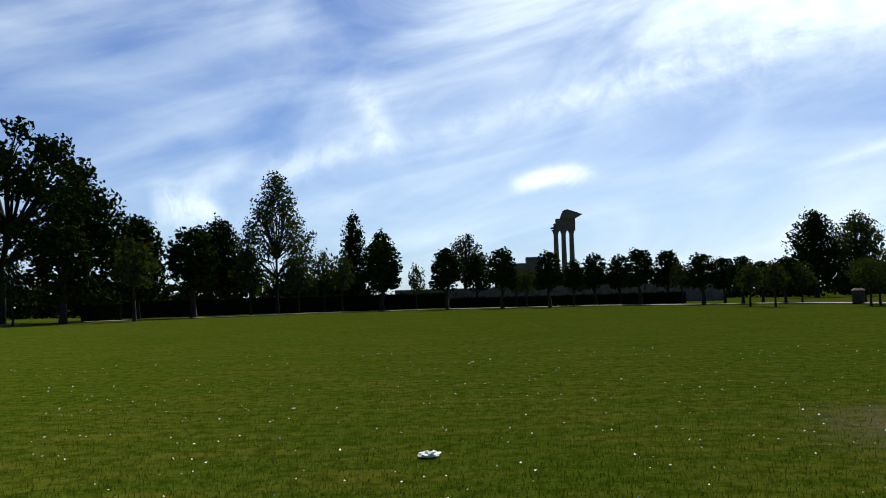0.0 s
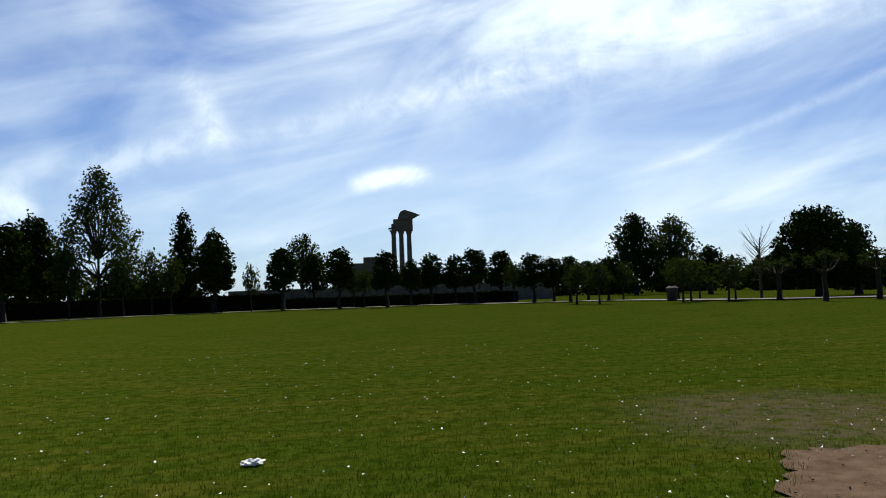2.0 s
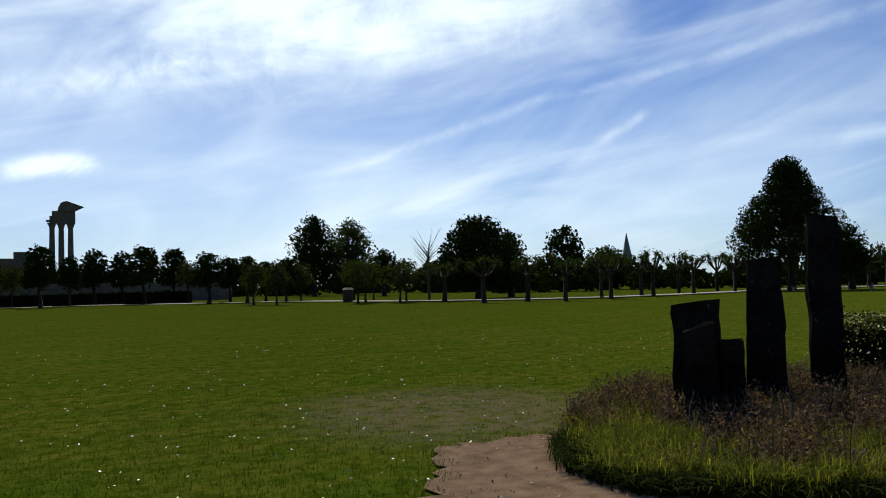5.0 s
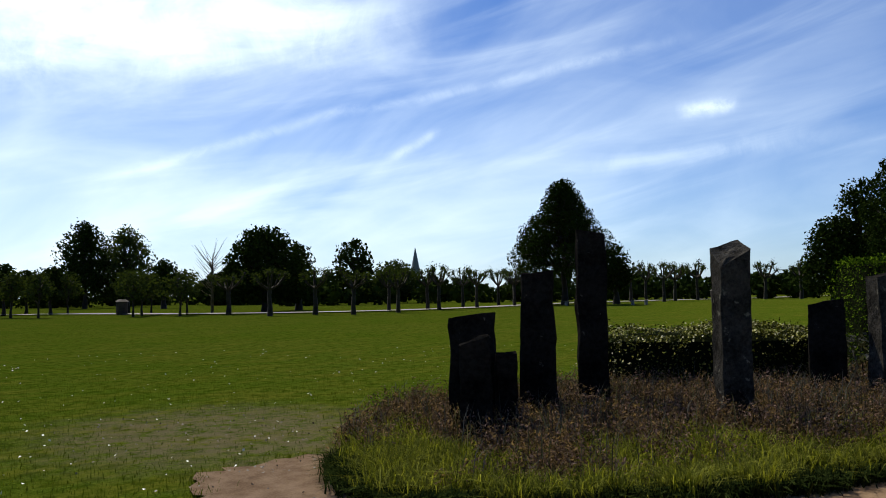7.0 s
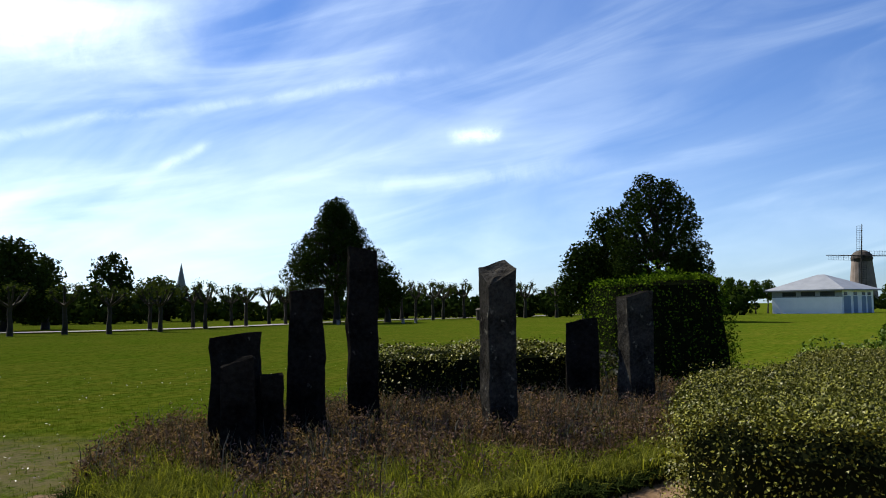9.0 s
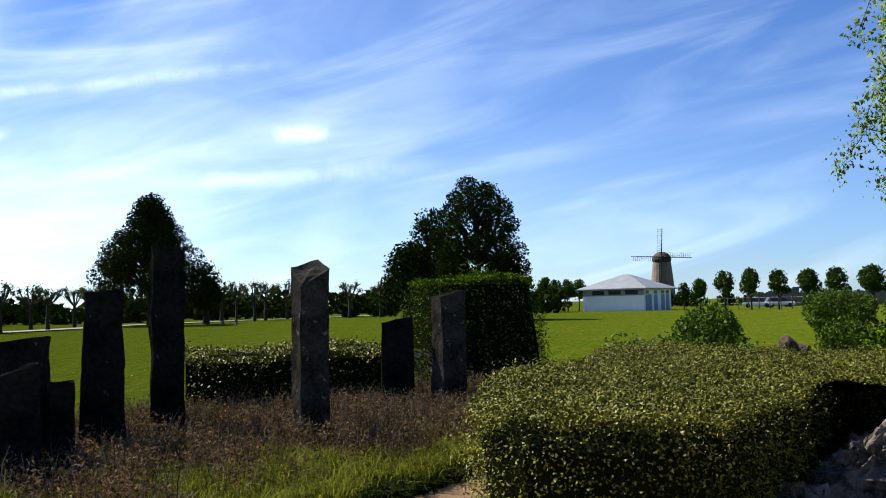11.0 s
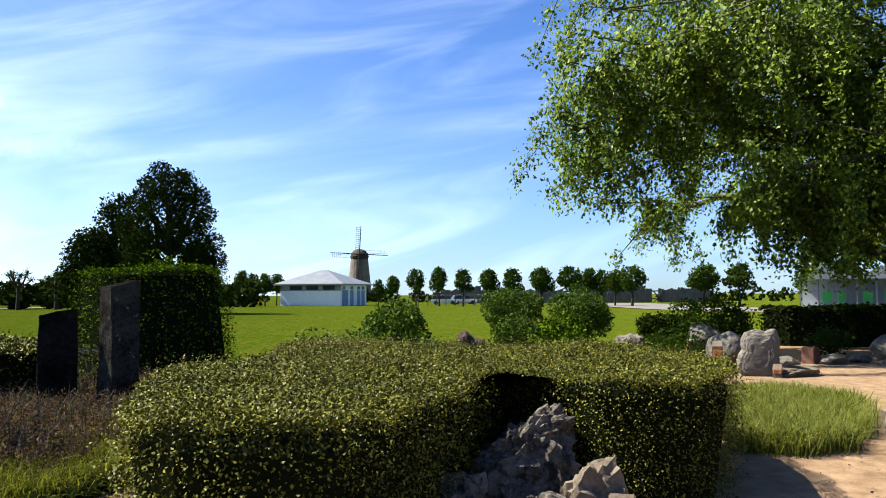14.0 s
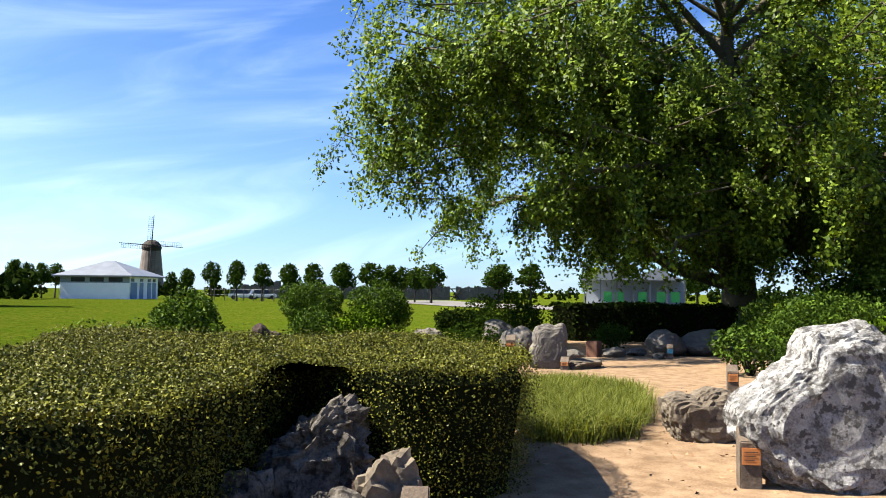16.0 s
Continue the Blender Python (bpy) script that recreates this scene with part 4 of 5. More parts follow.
def make_pillar(x, y, w, d, top, seed, turn, label, foot=1.06, lean=(0.0, 0.0), drop=0.0, peak=0.0, stone=BASALT):
    """A rough four-sided standing stone. Local x runs across it: its top falls by drop from one side to the other,
    and a broken slope of height peak leads up from the front edge."""
    rng = np.random.default_rng(seed)
    ob = thing("basalt_column", x, y, 0, label, "stone column", "basalt columns", turn)
    corner = [(-w / 2 * rng.uniform(0.93, 1.04), -d / 2), (w / 2 * rng.uniform(0.93, 1.04), -d / 2 * rng.uniform(0.8, 1.0)), (w / 2, d / 2), (-w / 2 * rng.uniform(0.85, 1.0), d / 2)]
    outline = []
    for (ax, ay), (bx, by) in zip(corner, corner[1:] + corner[:1]):
        for f in (0.03, 0.25, 0.5, 0.75, 0.97):
            outline.append((ax + (bx - ax) * f, ay + (by - ay) * f))
    m, levels = len(outline), max(9, int(top / 0.09))

    def shifted(v, amount):
        nz = noise.noise_vector(v * 2.6 + Vector((seed, 0, 0))) * 0.026 + noise.noise_vector(v * 9.0 + Vector((0, seed, 0))) * 0.011
        return v + nz * amount

    def lid(x_, y_):
        return top - drop * (0.5 - x_ / w) - peak * (0.5 - y_ / d) * (0.75 - 0.5 * x_ / w)

    bm = bmesh.new()
    rows = []
    for i in range(levels + 1):
        f = i / levels
        k = foot + (1 - foot) * f
        row = []
        for x_, y_ in outline:
            v = Vector((x_ * k + lean[0] * f, y_ * k + lean[1] * f, -0.15 + f * (lid(x_, y_) + 0.15)))
            row.append(bm.verts.new(shifted(v, 1.0 if i < levels else 0.8)))
        rows.append(row)
    for lo, hi in zip(rows, rows[1:]):
        for k in range(m):
            bm.faces.new((lo[k], lo[(k + 1) % m], hi[(k + 1) % m], hi[k]))
    rim = [v.co.copy() for v in rows[-1]]
    part("column", bm, stone, ob)
    bm = bmesh.new()
    rings = [[bm.verts.new(p) for p in rim]]
    centre = sum(rim, Vector()) / m
    for f in (0.66, 0.33):
        rings.append([bm.verts.new(shifted(centre.lerp(p, f), 2.4)) for p in rim])
    for lo, hi in zip(rings, rings[1:]):
        for k in range(m):
            bm.faces.new((lo[k], lo[(k + 1) % m], hi[(k + 1) % m], hi[k]))
    c = bm.verts.new(centre)
    for k in range(m):
        bm.faces.new((rings[-1][k], rings[-1][(k + 1) % m], c))
    part("broken_top", bm, FRACTURE if peak > 0.1 else BASALT, ob, "paler broken top face" if peak > 0.1 else "")
    return ob


make_pillar(7.88, 6.92, 0.46, 0.34, 1.36, 501, -52, "squat dark basalt block with a notched top", 1.02, drop=0.05)
make_pillar(7.43, 6.50, 0.29, 0.24, 1.15, 502, -46, "small pointed basalt block in front of others", 1.22, (-0.02, 0.0), 0.10)
make_pillar(7.80, 6.42, 0.22, 0.24, 0.96, 503, -48, "short dark basalt stump", 1.05)
make_pillar(8.82, 6.78, 0.37, 0.36, 1.82, 504, -54, "dark basalt column slightly leaning in the bed", 1.26, (0.02, 0.0), 0.05)
make_pillar(9.80, 6.66, 0.34, 0.30, 2.25, 505, -52, "tallest dark slim basalt column", 1.06, (0.0, 0.0), -0.05)
make_pillar(9.82, 4.92, 0.34, 0.34, 2.10, 506, -46, "lichen-spotted basalt column with a slanting broken top", 1.0, (0.0, 0.0), 0.10, 0.24, LIT_LICHEN)
make_pillar(12.72, 4.90, 0.46, 0.36, 1.41, 507, -70, "short dark basalt column with a slanted top", 1.04, (0.0, 0.0), 0.08)
make_pillar(12.62, 4.12, 0.40, 0.34, 1.77, 508, -42, "broad basalt slab beside the yew hedge", 1.02, (0.0, 0.0), 0.10, stone=LIT_LICHEN)


# ---- rocks ----
def make_rock(x, y, z, sx, sy, sz, seed, material, label, turn=0.0, rough=0.22, fine=0.05, cuts=6, name="rock", detail=4, group=""):
    """A broken boulder: a ball cut by planes, then roughened at two scales. Its base lies at z."""
    rng = np.random.default_rng(seed)
    ob = thing(name, x, y, z, label, "rock", group, turn)
    bm = bmesh.new()
    bmesh.ops.create_icosphere(bm, subdivisions=detail, radius=1.0)
    planes = [(Vector(unit(rng.normal(size=3) * [1, 1, 0.8])), rng.uniform(0.55, 0.85)) for _ in range(cuts)]
    for v in bm.verts:
        p = v.co.copy()
        for n_, d in planes:
            over = p.dot(n_) - d
            if over > 0:
                p -= n_ * over * 0.92
        q = p + Vector((seed * 1.7, 0, 0))
        p *= 1 + rough * noise.noise(q * 1.6) + fine * 2 * noise.noise(q * 4.5) + fine * noise.noise(q * 10)
        v.co = Vector((p.x * sx / 1.7, p.y * sy / 1.7, p.z * sz / 1.7))
    low, hi = min(v.co.z for v in bm.verts), max(v.co.z for v in bm.verts)
    for v in bm.verts:
        v.co.z = (v.co.z - low) * sz / (hi - low) - 0.10 * sz
    part("stone", bm, material, ob)
    return ob


def make_shaped_rock(x, y, profile, depth, seed, material, label, turn, rough=0.10, fine=0.05, detail=5, z=0.0, square=0.0):
    """A rock whose broad face follows an outline (across, up), rounded off in depth and roughened."""
    ob = thing("rock", x, y, z, label, "rock", "", turn)
    pr = np.array(profile, float)
    c = pr.mean(0)
    ang = np.unwrap(np.arctan2(pr[:, 1] - c[1], pr[:, 0] - c[0]))
    rad = np.hypot(pr[:, 0] - c[0], pr[:, 1] - c[1])
    order = np.argsort(ang % (2 * np.pi))
    ang, rad = (ang % (2 * np.pi))[order], rad[order]
    bm = bmesh.new()
    bmesh.ops.create_icosphere(bm, subdivisions=detail, radius=1.0)
    for v in bm.verts:
        flat_r = math.hypot(v.co.x, v.co.z)
        a_ = math.atan2(v.co.z, v.co.x) % (2 * math.pi)
        reach = float(np.interp(a_, ang, rad, period=2 * math.pi)) * flat_r ** (0.55 - square)
        q = v.co * 1.4 + Vector((seed, 0, seed * 0.3))
        k = 1 + rough * noise.noise(q * 1.5) + fine * 1.6 * noise.noise(q * 4) + fine * noise.noise(q * 9) + 0.5 * fine * noise.noise(q * 20) - 4 * square * fine * abs(noise.noise(q * 2.7 + Vector((5, 1, 2))))
        deep = math.copysign(abs(v.co.y) ** (0.7 - square), v.co.y) * depth / 2
        v.co = Vector((c[0] + reach * math.cos(a_) * k, deep * k * (1.15 - 0.35 * (v.co.z + 1) / 2), c[1] + reach * math.sin(a_) * k))
    part("stone", bm, material, ob)
    return ob


make_shaped_rock(7.72, -0.12, [(-0.36, 0.36), (-0.2, 0.48), (-0.05, 0.60), (0.14, 0.69), (0.27, 0.66), (0.29, 0.4), (0.26, -0.08), (-0.3, -0.1)], 0.5, 601, GREYROCK, "pale grey craggy rock in the hedge niche", -100, 0.25, 0.16)
make_rock(7.02, -0.46, 0.0, 0.42, 0.40, 0.60, 602, BROWNROCK, "brownish rough rock in the hedge niche", 40, 0.3, 0.10, 6)
make_rock(6.95, -0.10, 0.0, 0.45, 0.35, 0.38, 603, GREYROCK, "low grey rock in the hedge niche", 10, 0.3, 0.08)
make_rock(7.25, 0.42, 0.0, 0.40, 0.36, 0.46, 604, GREYROCK, "dark shaded rock in the hedge niche", 70, 0.3, 0.08)
make_rock(7.45, -0.42, 0.0, 0.36, 0.32, 0.34, 605, LAVA, "small dark rock between larger rocks", 15, 0.3, 0.1)
make_shaped_rock(7.34, -3.97, [(-0.66, 0.57), (-0.4, 0.8), (-0.15, 0.98), (-0.09, 1.19), (0.13, 1.23), (0.31, 1.25), (0.46, 1.21), (0.59, 0.93), (0.66, 0.53), (0.63, 0.17), (0.28, 0.02), (-0.03, -0.07), (-0.3, 0.04), (-0.57, 0.26)], 0.80, 606, MARBLE, "huge white-speckled limestone boulder beside the path", -112, 0.08, 0.045, square=0.16)
make_shaped_rock(9.25, -4.32, [(-0.40, 0.42), (-0.1, 0.45), (0.25, 0.50), (0.42, 0.44), (0.40, 0.2), (0.24, -0.04), (-0.2, -0.05), (-0.36, 0.14)], 0.55, 607, BROWNROCK, "flat layered brown stone beside the path", -112, 0.10, 0.05)
make_shaped_rock(16.7, -6.27, [(-0.30, 0.0), (-0.29, 0.5), (-0.26, 0.80), (-0.08, 0.87), (0.12, 0.84), (0.29, 0.88), (0.32, 0.45), (0.27, 0.05), (0.1, -0.06), (-0.15, -0.06)], 0.36, 608, GRANITE, "upright pale grey stone slab", -112, 0.05, 0.03)
make_rock(18.5, -6.45, 0.0, 0.75, 0.6, 0.86, 609, GRANITE, "rounded pale boulder behind the upright stone", 20, 0.12, 0.02, 3)
make_rock(22.3, -7.5, 0.0, 0.95, 0.8, 0.85, 610, GRANITE, "rounded sandy-coloured boulder beside leafy shrubs", 50, 0.12, 0.02, 2)
make_rock(19.1, -10.55, 0.0, 1.15, 0.8, 0.72, 611, GRANITE, "pale wedge-shaped boulder among smaller stones", -55, 0.15, 0.03, 4)
make_rock(19.0, -11.6, 0.0, 1.35, 0.9, 0.72, 612, GRANITE, "long low pale boulder before the dark hedge", -60, 0.12, 0.03, 3)
make_rock(18.9, -9.05, 0.0, 0.62, 0.42, 0.28, 613, GRANITE, "small smooth rounded pale stone", -60, 0.12, 0.02, 2)
make_rock(19.1, -9.75, 0.0, 0.45, 0.36, 0.24, 614, GREYROCK, "small rough dark grey stone beside boulders", 30, 0.15, 0.03, 3)
make_rock(18.4, -9.95, 0.0, 0.55, 0.36, 0.16, 615, GREYROCK, "low flat grey stone beside boulders", -40, 0.15, 0.03, 3)
make_rock(17.7, -7.2, 0.0, 0.8, 0.5, 0.34, 616, GRANITE, "layered pale stone behind the grass bed", -60, 0.15, 0.04, 6)
make_rock(16.6, -6.95, 0.0, 1.0, 0.5, 0.24, 617, BROWNROCK, "flat layered stone behind the grass bed", -60, 0.15, 0.04, 7)
make_rock(18.95, -1.1, 0.0, 0.95, 0.6, 0.92, 618, LAVA, "dark red-brown lava rock behind the hedge", 10, 0.3, 0.08, 5)
make_rock(21.0, -5.2, 0.0, 0.8, 0.6, 0.68, 619, GREYROCK, "pale grey rock among low shrubs", 10, 0.2, 0.05, 4)
make_rock(20.3, -3.6, 0.0, 0.6, 0.5, 0.55, 620, LAVA, "dark rough rock among low shrubs", 10, 0.3, 0.08, 5)
red = thing("sandstone_block", 19.1, -8.62, 0, "squared red sandstone block between the boulders", "stone", "", -50)
box_part("block", (-0.16, 0.16, -0.14, 0.14, -0.03, 0.38), REDSTONE, red, "", 0.02)


def make_sign(x, y, h, turn, label, face=PLAQUE, w=0.16):
    """A thick wooden post with a slanted top and a small plaque on its face."""
    root = thing("sign_post", x, y, 0, label, "sign", "wooden sign posts", turn)
    bm = box(bmesh.new(), -w / 2, w / 2, -w / 2, w / 2, -0.1, h, 0.008)
    for v in bm.verts:
        if v.co.z > h / 2:
            v.co.z -= 0.10 * (v.co.y + w / 2) / w * -1 + 0.10 * 0.5
    part("post", bm, WOOD, root)
    pl = box_part("plaque", (-w * 0.42, w * 0.42, -w / 2 - 0.012, -w / 2 - 0.002, h * 0.48, h * 0.78), face, root, "small engraved plaque", 0.002)
    for k in range(3):
        z = h * (0.70 - 0.07 * k)
        box_part("text_bar", (-w * 0.32, w * (0.30 - 0.08 * k), -w / 2 - 0.0145, -w / 2 - 0.0135, z, z + 0.006), INK, pl)


make_sign(7.38, -3.36, 0.42, -118, "wooden sign post with an orange plaque beside the boulder")
make_sign(12.5, -7.25, 0.38, -122, "short wooden sign post beside the path")
make_sign(16.3, -6.42, 0.22, -122, "low wooden sign post before the stones")
make_sign(6.72, -0.50, 0.30, -110, "wooden sign post at the hedge niche")
make_sign(17.9, -6.0, 0.55, -115, "wooden sign post with a red plaque beside boulders", PLAQUE, 0.2)
make_sign(18.2, -10.05, 0.30, -122, "small sign with a blue plaque", BLUE_PLAQUE, 0.14)

GRASS_BED = [(9.35, -2.5), (11.0, -2.95), (13.3, -4.0), (13.6, -5.2), (12.3, -5.5), (10.6, -4.5), (9.3, -3.3)]


def grass_bed():
    rng = np.random.default_rng(411)
    p = scatter(rough_outline(GRASS_BED, 0.4, 0.03, rng, 2), 900, rng)
    where = np.repeat(p, 30, 0) + rng.normal(size=(len(p) * 30, 2)) * 0.08
    tagged(obj("grass_bed", blades_mesh("grass_bed", np.c_[where, np.full(len(where), 0.01)], 0.30, 0.011, rng, 1.1), GRASS_TUFT), "dense bed of tall arching ornamental grass", "grass", "", "stuff")


grass_bed()


# ---- the big maple ----
def big_maple(x, y):
    rng = np.random.default_rng(700)
    root = thing("maple_tree", x, y, 0, "large maple with drooping sunlit branches over the rock garden", "tree")
    trunk = [(0, 0, -0.2), (0.05, 0.0, 0.8), (0.0, 0.1, 1.8), (0.05, 0.2, 3.0), (0.2, 0.3, 5.0), (0.1, 0.4, 8.0), (0.2, 0.3, 12.5)]
    tubes = [(trunk, [0.72, 0.56, 0.50, 0.44, 0.34, 0.24, 0.08])]
    tips = []
    for pts, r0 in (([(0.05, 0.2, 2.2), (0.5, 0.9, 3.6), (0.9, 1.7, 5.6), (1.1, 2.3, 8.2)], 0.27), ([(0.0, 0.1, 1.7), (0.9, 1.8, 2.3), (1.7, 3.3, 3.4), (2.4, 4.6, 5.0)], 0.22),
                    ([(0.1, 0.2, 2.6), (-0.6, -0.8, 4.2), (-1.3, -2.0, 6.6), (-1.6, -2.6, 9.0)], 0.24)):
        tubes.append((pts, [r0, r0 * 0.85, r0 * 0.66, r0 * 0.4]))
    for i in range(75):
        z0 = 1.7 + 10.5 * (i / 46) ** 1.15
        ang = i * 2.4 + rng.uniform(-0.3, 0.3)
        reach = min(12.0, 8.6 + 1.1 * z0, 21.0 - 0.95 * z0) * rng.uniform(0.68, 1.0)
        if i >= 70:          # a hanging bough over the stones
            z0, ang, reach = 3.0 + 0.15 * (i - 70), radians(90 + 9 * (i - 70)), rng.uniform(5.5, 7.5)
        elif i >= 56:          # low drooping branches over the shrubs
            z0, ang, reach = 2.2 + 0.16 * (i - 56), radians(200 + 8.5 * (i - 56)), rng.uniform(4.5, 9.5)
        elif i >= 46:          # long low branches over the lawn's edge
            z0, ang, reach = 3.6 + 0.34 * (i - 46), radians(78 + 4.2 * (i - 46)), rng.uniform(8.5, 12.4)
        elif abs((math.degrees(ang) - 150) % 360 - 180) > 140:
            reach *= 0.82
        d = Vector((math.cos(ang), math.sin(ang), 0))
        start = Vector((0.1, 0.25, z0))
        rise = rng.uniform(1.2, 4.0) if i < 56 else rng.uniform(0.3, 1.2)
        pts = [start, start + d * reach * 0.30 + Vector((0, 0, rise * 0.75)), start + d * reach * 0.62 + Vector((rng.normal() * 0.4, rng.normal() * 0.4, rise)), start + d * reach * 0.88 + Vector((0, 0, rise * 0.75)), start + d * reach + Vector((0, 0, rise * 0.25))]
        r0 = (0.24 - 0.012 * z0) * (0.5 if i >= 46 else 1.0)
        tubes.append((pts, [r0, r0 * 0.72, r0 * 0.45, r0 * 0.22, 0.015]))
        tips += [pts[3], pts[4]]
        for f in np.linspace(0.18, 1.0, 12):
            j = min(3, int(f * 4))
            p = pts[j].lerp(pts[j + 1], f * 4 - j)
            s = Vector((rng.normal(), rng.normal(), 0)).normalized()
            length = rng.uniform(0.8, 2.0)
            q = p + s * length + Vector((0, 0, rng.uniform(-0.3, 0.6)))
            e2 = q + s * length * 0.45 + Vector((0, 0, -rng.uniform(0.5, 2.0)))
            if e2.z < 1.3 + 0.25 * max(0.0, e2.y - 3.0) + rng.uniform(-0.2, 0.5):
                continue
            tubes.append(([p, q, e2], [0.03, 0.018, 0.006]))
            tips += [p, p.lerp(q, 0.5), q, q.lerp(e2, 0.5), e2]
    tubes_object("trunk", tubes, BARK_PALE, root, "", 8)
    tips = np.array([tuple(t) for t in tips])
    n = 84
    at = np.repeat(tips, n, 0) + rng.normal(size=(len(tips) * n, 3)) * [0.15, 0.15, 0.22]
    at = at[at[:, 2] > 1.5]
    out = unit((at - [0, 0, 5.0]) * [1, 1, 0.8]) * 0.85 + [0, 0, 0.35]
    obj("crown", leaves_mesh("crown", at, 0.125, rng, out, 0.6, 0.62, droop=0.9), LEAF_MAPLE, root)


big_maple(23.1, -15.95)


# ---- buildings far off ----
def white_house():
    """Low white pavilion with a hipped grey roof. Local x runs along its long side."""
    ax, ay, bx, by = 126.9, 13.6, 122.8, 4.6
    turn = math.degrees(math.atan2(by - ay, bx - ax))
    root = thing("white_pavilion", ax, ay, 0.1, "low white building with a grey hipped roof and blue doors", "building", "", turn)
    L, W, H = 9.9, 9.0, 3.0
    t = 0.25
    box_part("wall", (0, L, 0, t, -0.3, 2.1), WHITEWALL, root, "white rendered wall")
    box_part("wall", (0, L, W - t, W, -0.3, H), WHITEWALL, root)
    box_part("wall", (0, t, t, W - t, -0.3, H), WHITEWALL, root)
    box_part("wall", (L - t, L, t, W - t, -0.3, H), WHITEWALL, root)
    box_part("upper_band", (0, L, 0.03, t, 2.1, H), GREYTRIM, root, "grey band under the eaves")
    for k in range(3):
        w_ = box_part("window", (1.6 + 2.7 * k, 3.6 + 2.7 * k, -0.02, 0.0, 2.25, 2.85), DARKGLASS, root, "dark strip window")
        box_part("frame", (1.52 + 2.7 * k, 1.6 + 2.7 * k, -0.05, 0.03, 2.2, 2.9), GREYTRIM, w_)
    for k, y0 in enumerate((0.5, 3.2, 5.6, 7.2)):
        d_ = box_part("door", (L, L + 0.05, y0, y0 + (1.9 if k == 0 else 1.1), -0.1, 2.2), BLUEDOOR, root, "blue-grey door")
        box_part("top_light", (L, L + 0.04, y0 + 0.1, y0 + 1.0, 2.3, 2.75), DARKGLASS, d_)
    bm = bmesh.new()
    o = 0.8
    lo = [bm.verts.new(p) for p in ((-o, -o, H - 0.05), (L + o, -o, H - 0.05), (L + o, W + o, H - 0.05), (-o, W + o, H - 0.05))]
    lo2 = [bm.verts.new(v.co + Vector((0, 0, 0.18))) for v in lo]
    r1, r2 = bm.verts.new((L * 0.45, W * 0.5, 5.3)), bm.verts.new((L * 0.55, W * 0.5, 5.3))
    bm.faces.new(lo[::-1])
    for k in range(4):
        bm.faces.new((lo[k], lo[(k + 1) % 4], lo2[(k + 1) % 4], lo2[k]))
    for f in ((lo2[0], lo2[1], r2, r1), (lo2[1], lo2[2], r2), (lo2[2], lo2[3], r1, r2), (lo2[3], lo2[0], r1)):
        bm.faces.new(f)
    part("roof", bm, ROOFMETAL, root, "grey sheet roof")


white_house()


def windmill():
    root = thing("windmill", 301.6, 3.1, 0, "old brick tower windmill with four still sails", "windmill")
    bm = bmesh.new()
    bmesh.ops.create_cone(bm, cap_ends=True, segments=20, radius1=4.6, radius2=3.0, depth=15.5, matrix=Matrix.Translation((0, 0, 7.75)))
    part("tower", bm, MILLBRICK, root)
    bm = bmesh.new()
    bmesh.ops.create_uvsphere(bm, u_segments=16, v_segments=8, radius=3.3, matrix=Matrix.Translation((0, 0, 15.4)) @ Matrix.Diagonal((1.05, 1, 0.85, 1)))
    part("cap", bm, DARKWOOD, root)
    tubes_object("tail_pole", [([(3.5, s * 3.2, 15.8), (5.5, s * 1.0, 8.0), (6.5, 0, 3.0)], [0.22, 0.2, 0.18]) for s in (-1, 1)], GREYWOOD, root, "", 5)
    tubes_object("windshaft", [([(-3.0, 0, 16.0), (-4.6, 0, 16.1)], [0.4, 0.35])], DARKWOOD, root, "", 6)
    for k in range(4):
        sail = tubes_object("sail", [([(-4.5, 0, 0), (-4.5, 0, 10.2)], [0.22, 0.10])], DARKWOOD, root, "", 5)
        sail.matrix_local = pose(0, 0, 16.1, 90 * k + 3, 0, 0)
        bm = bmesh.new()
        for i in range(12):
            box(bm, -4.56, -4.48, -0.25, 1.5, 1.5 + i * 0.72, 1.58 + i * 0.72)
        for y0 in (0.5, 1.45):
            box(bm, -4.55, -4.47, y0, y0 + 0.07, 1.5, 9.6)
        part("lattice", bm, DARKWOOD, sail)


windmill()


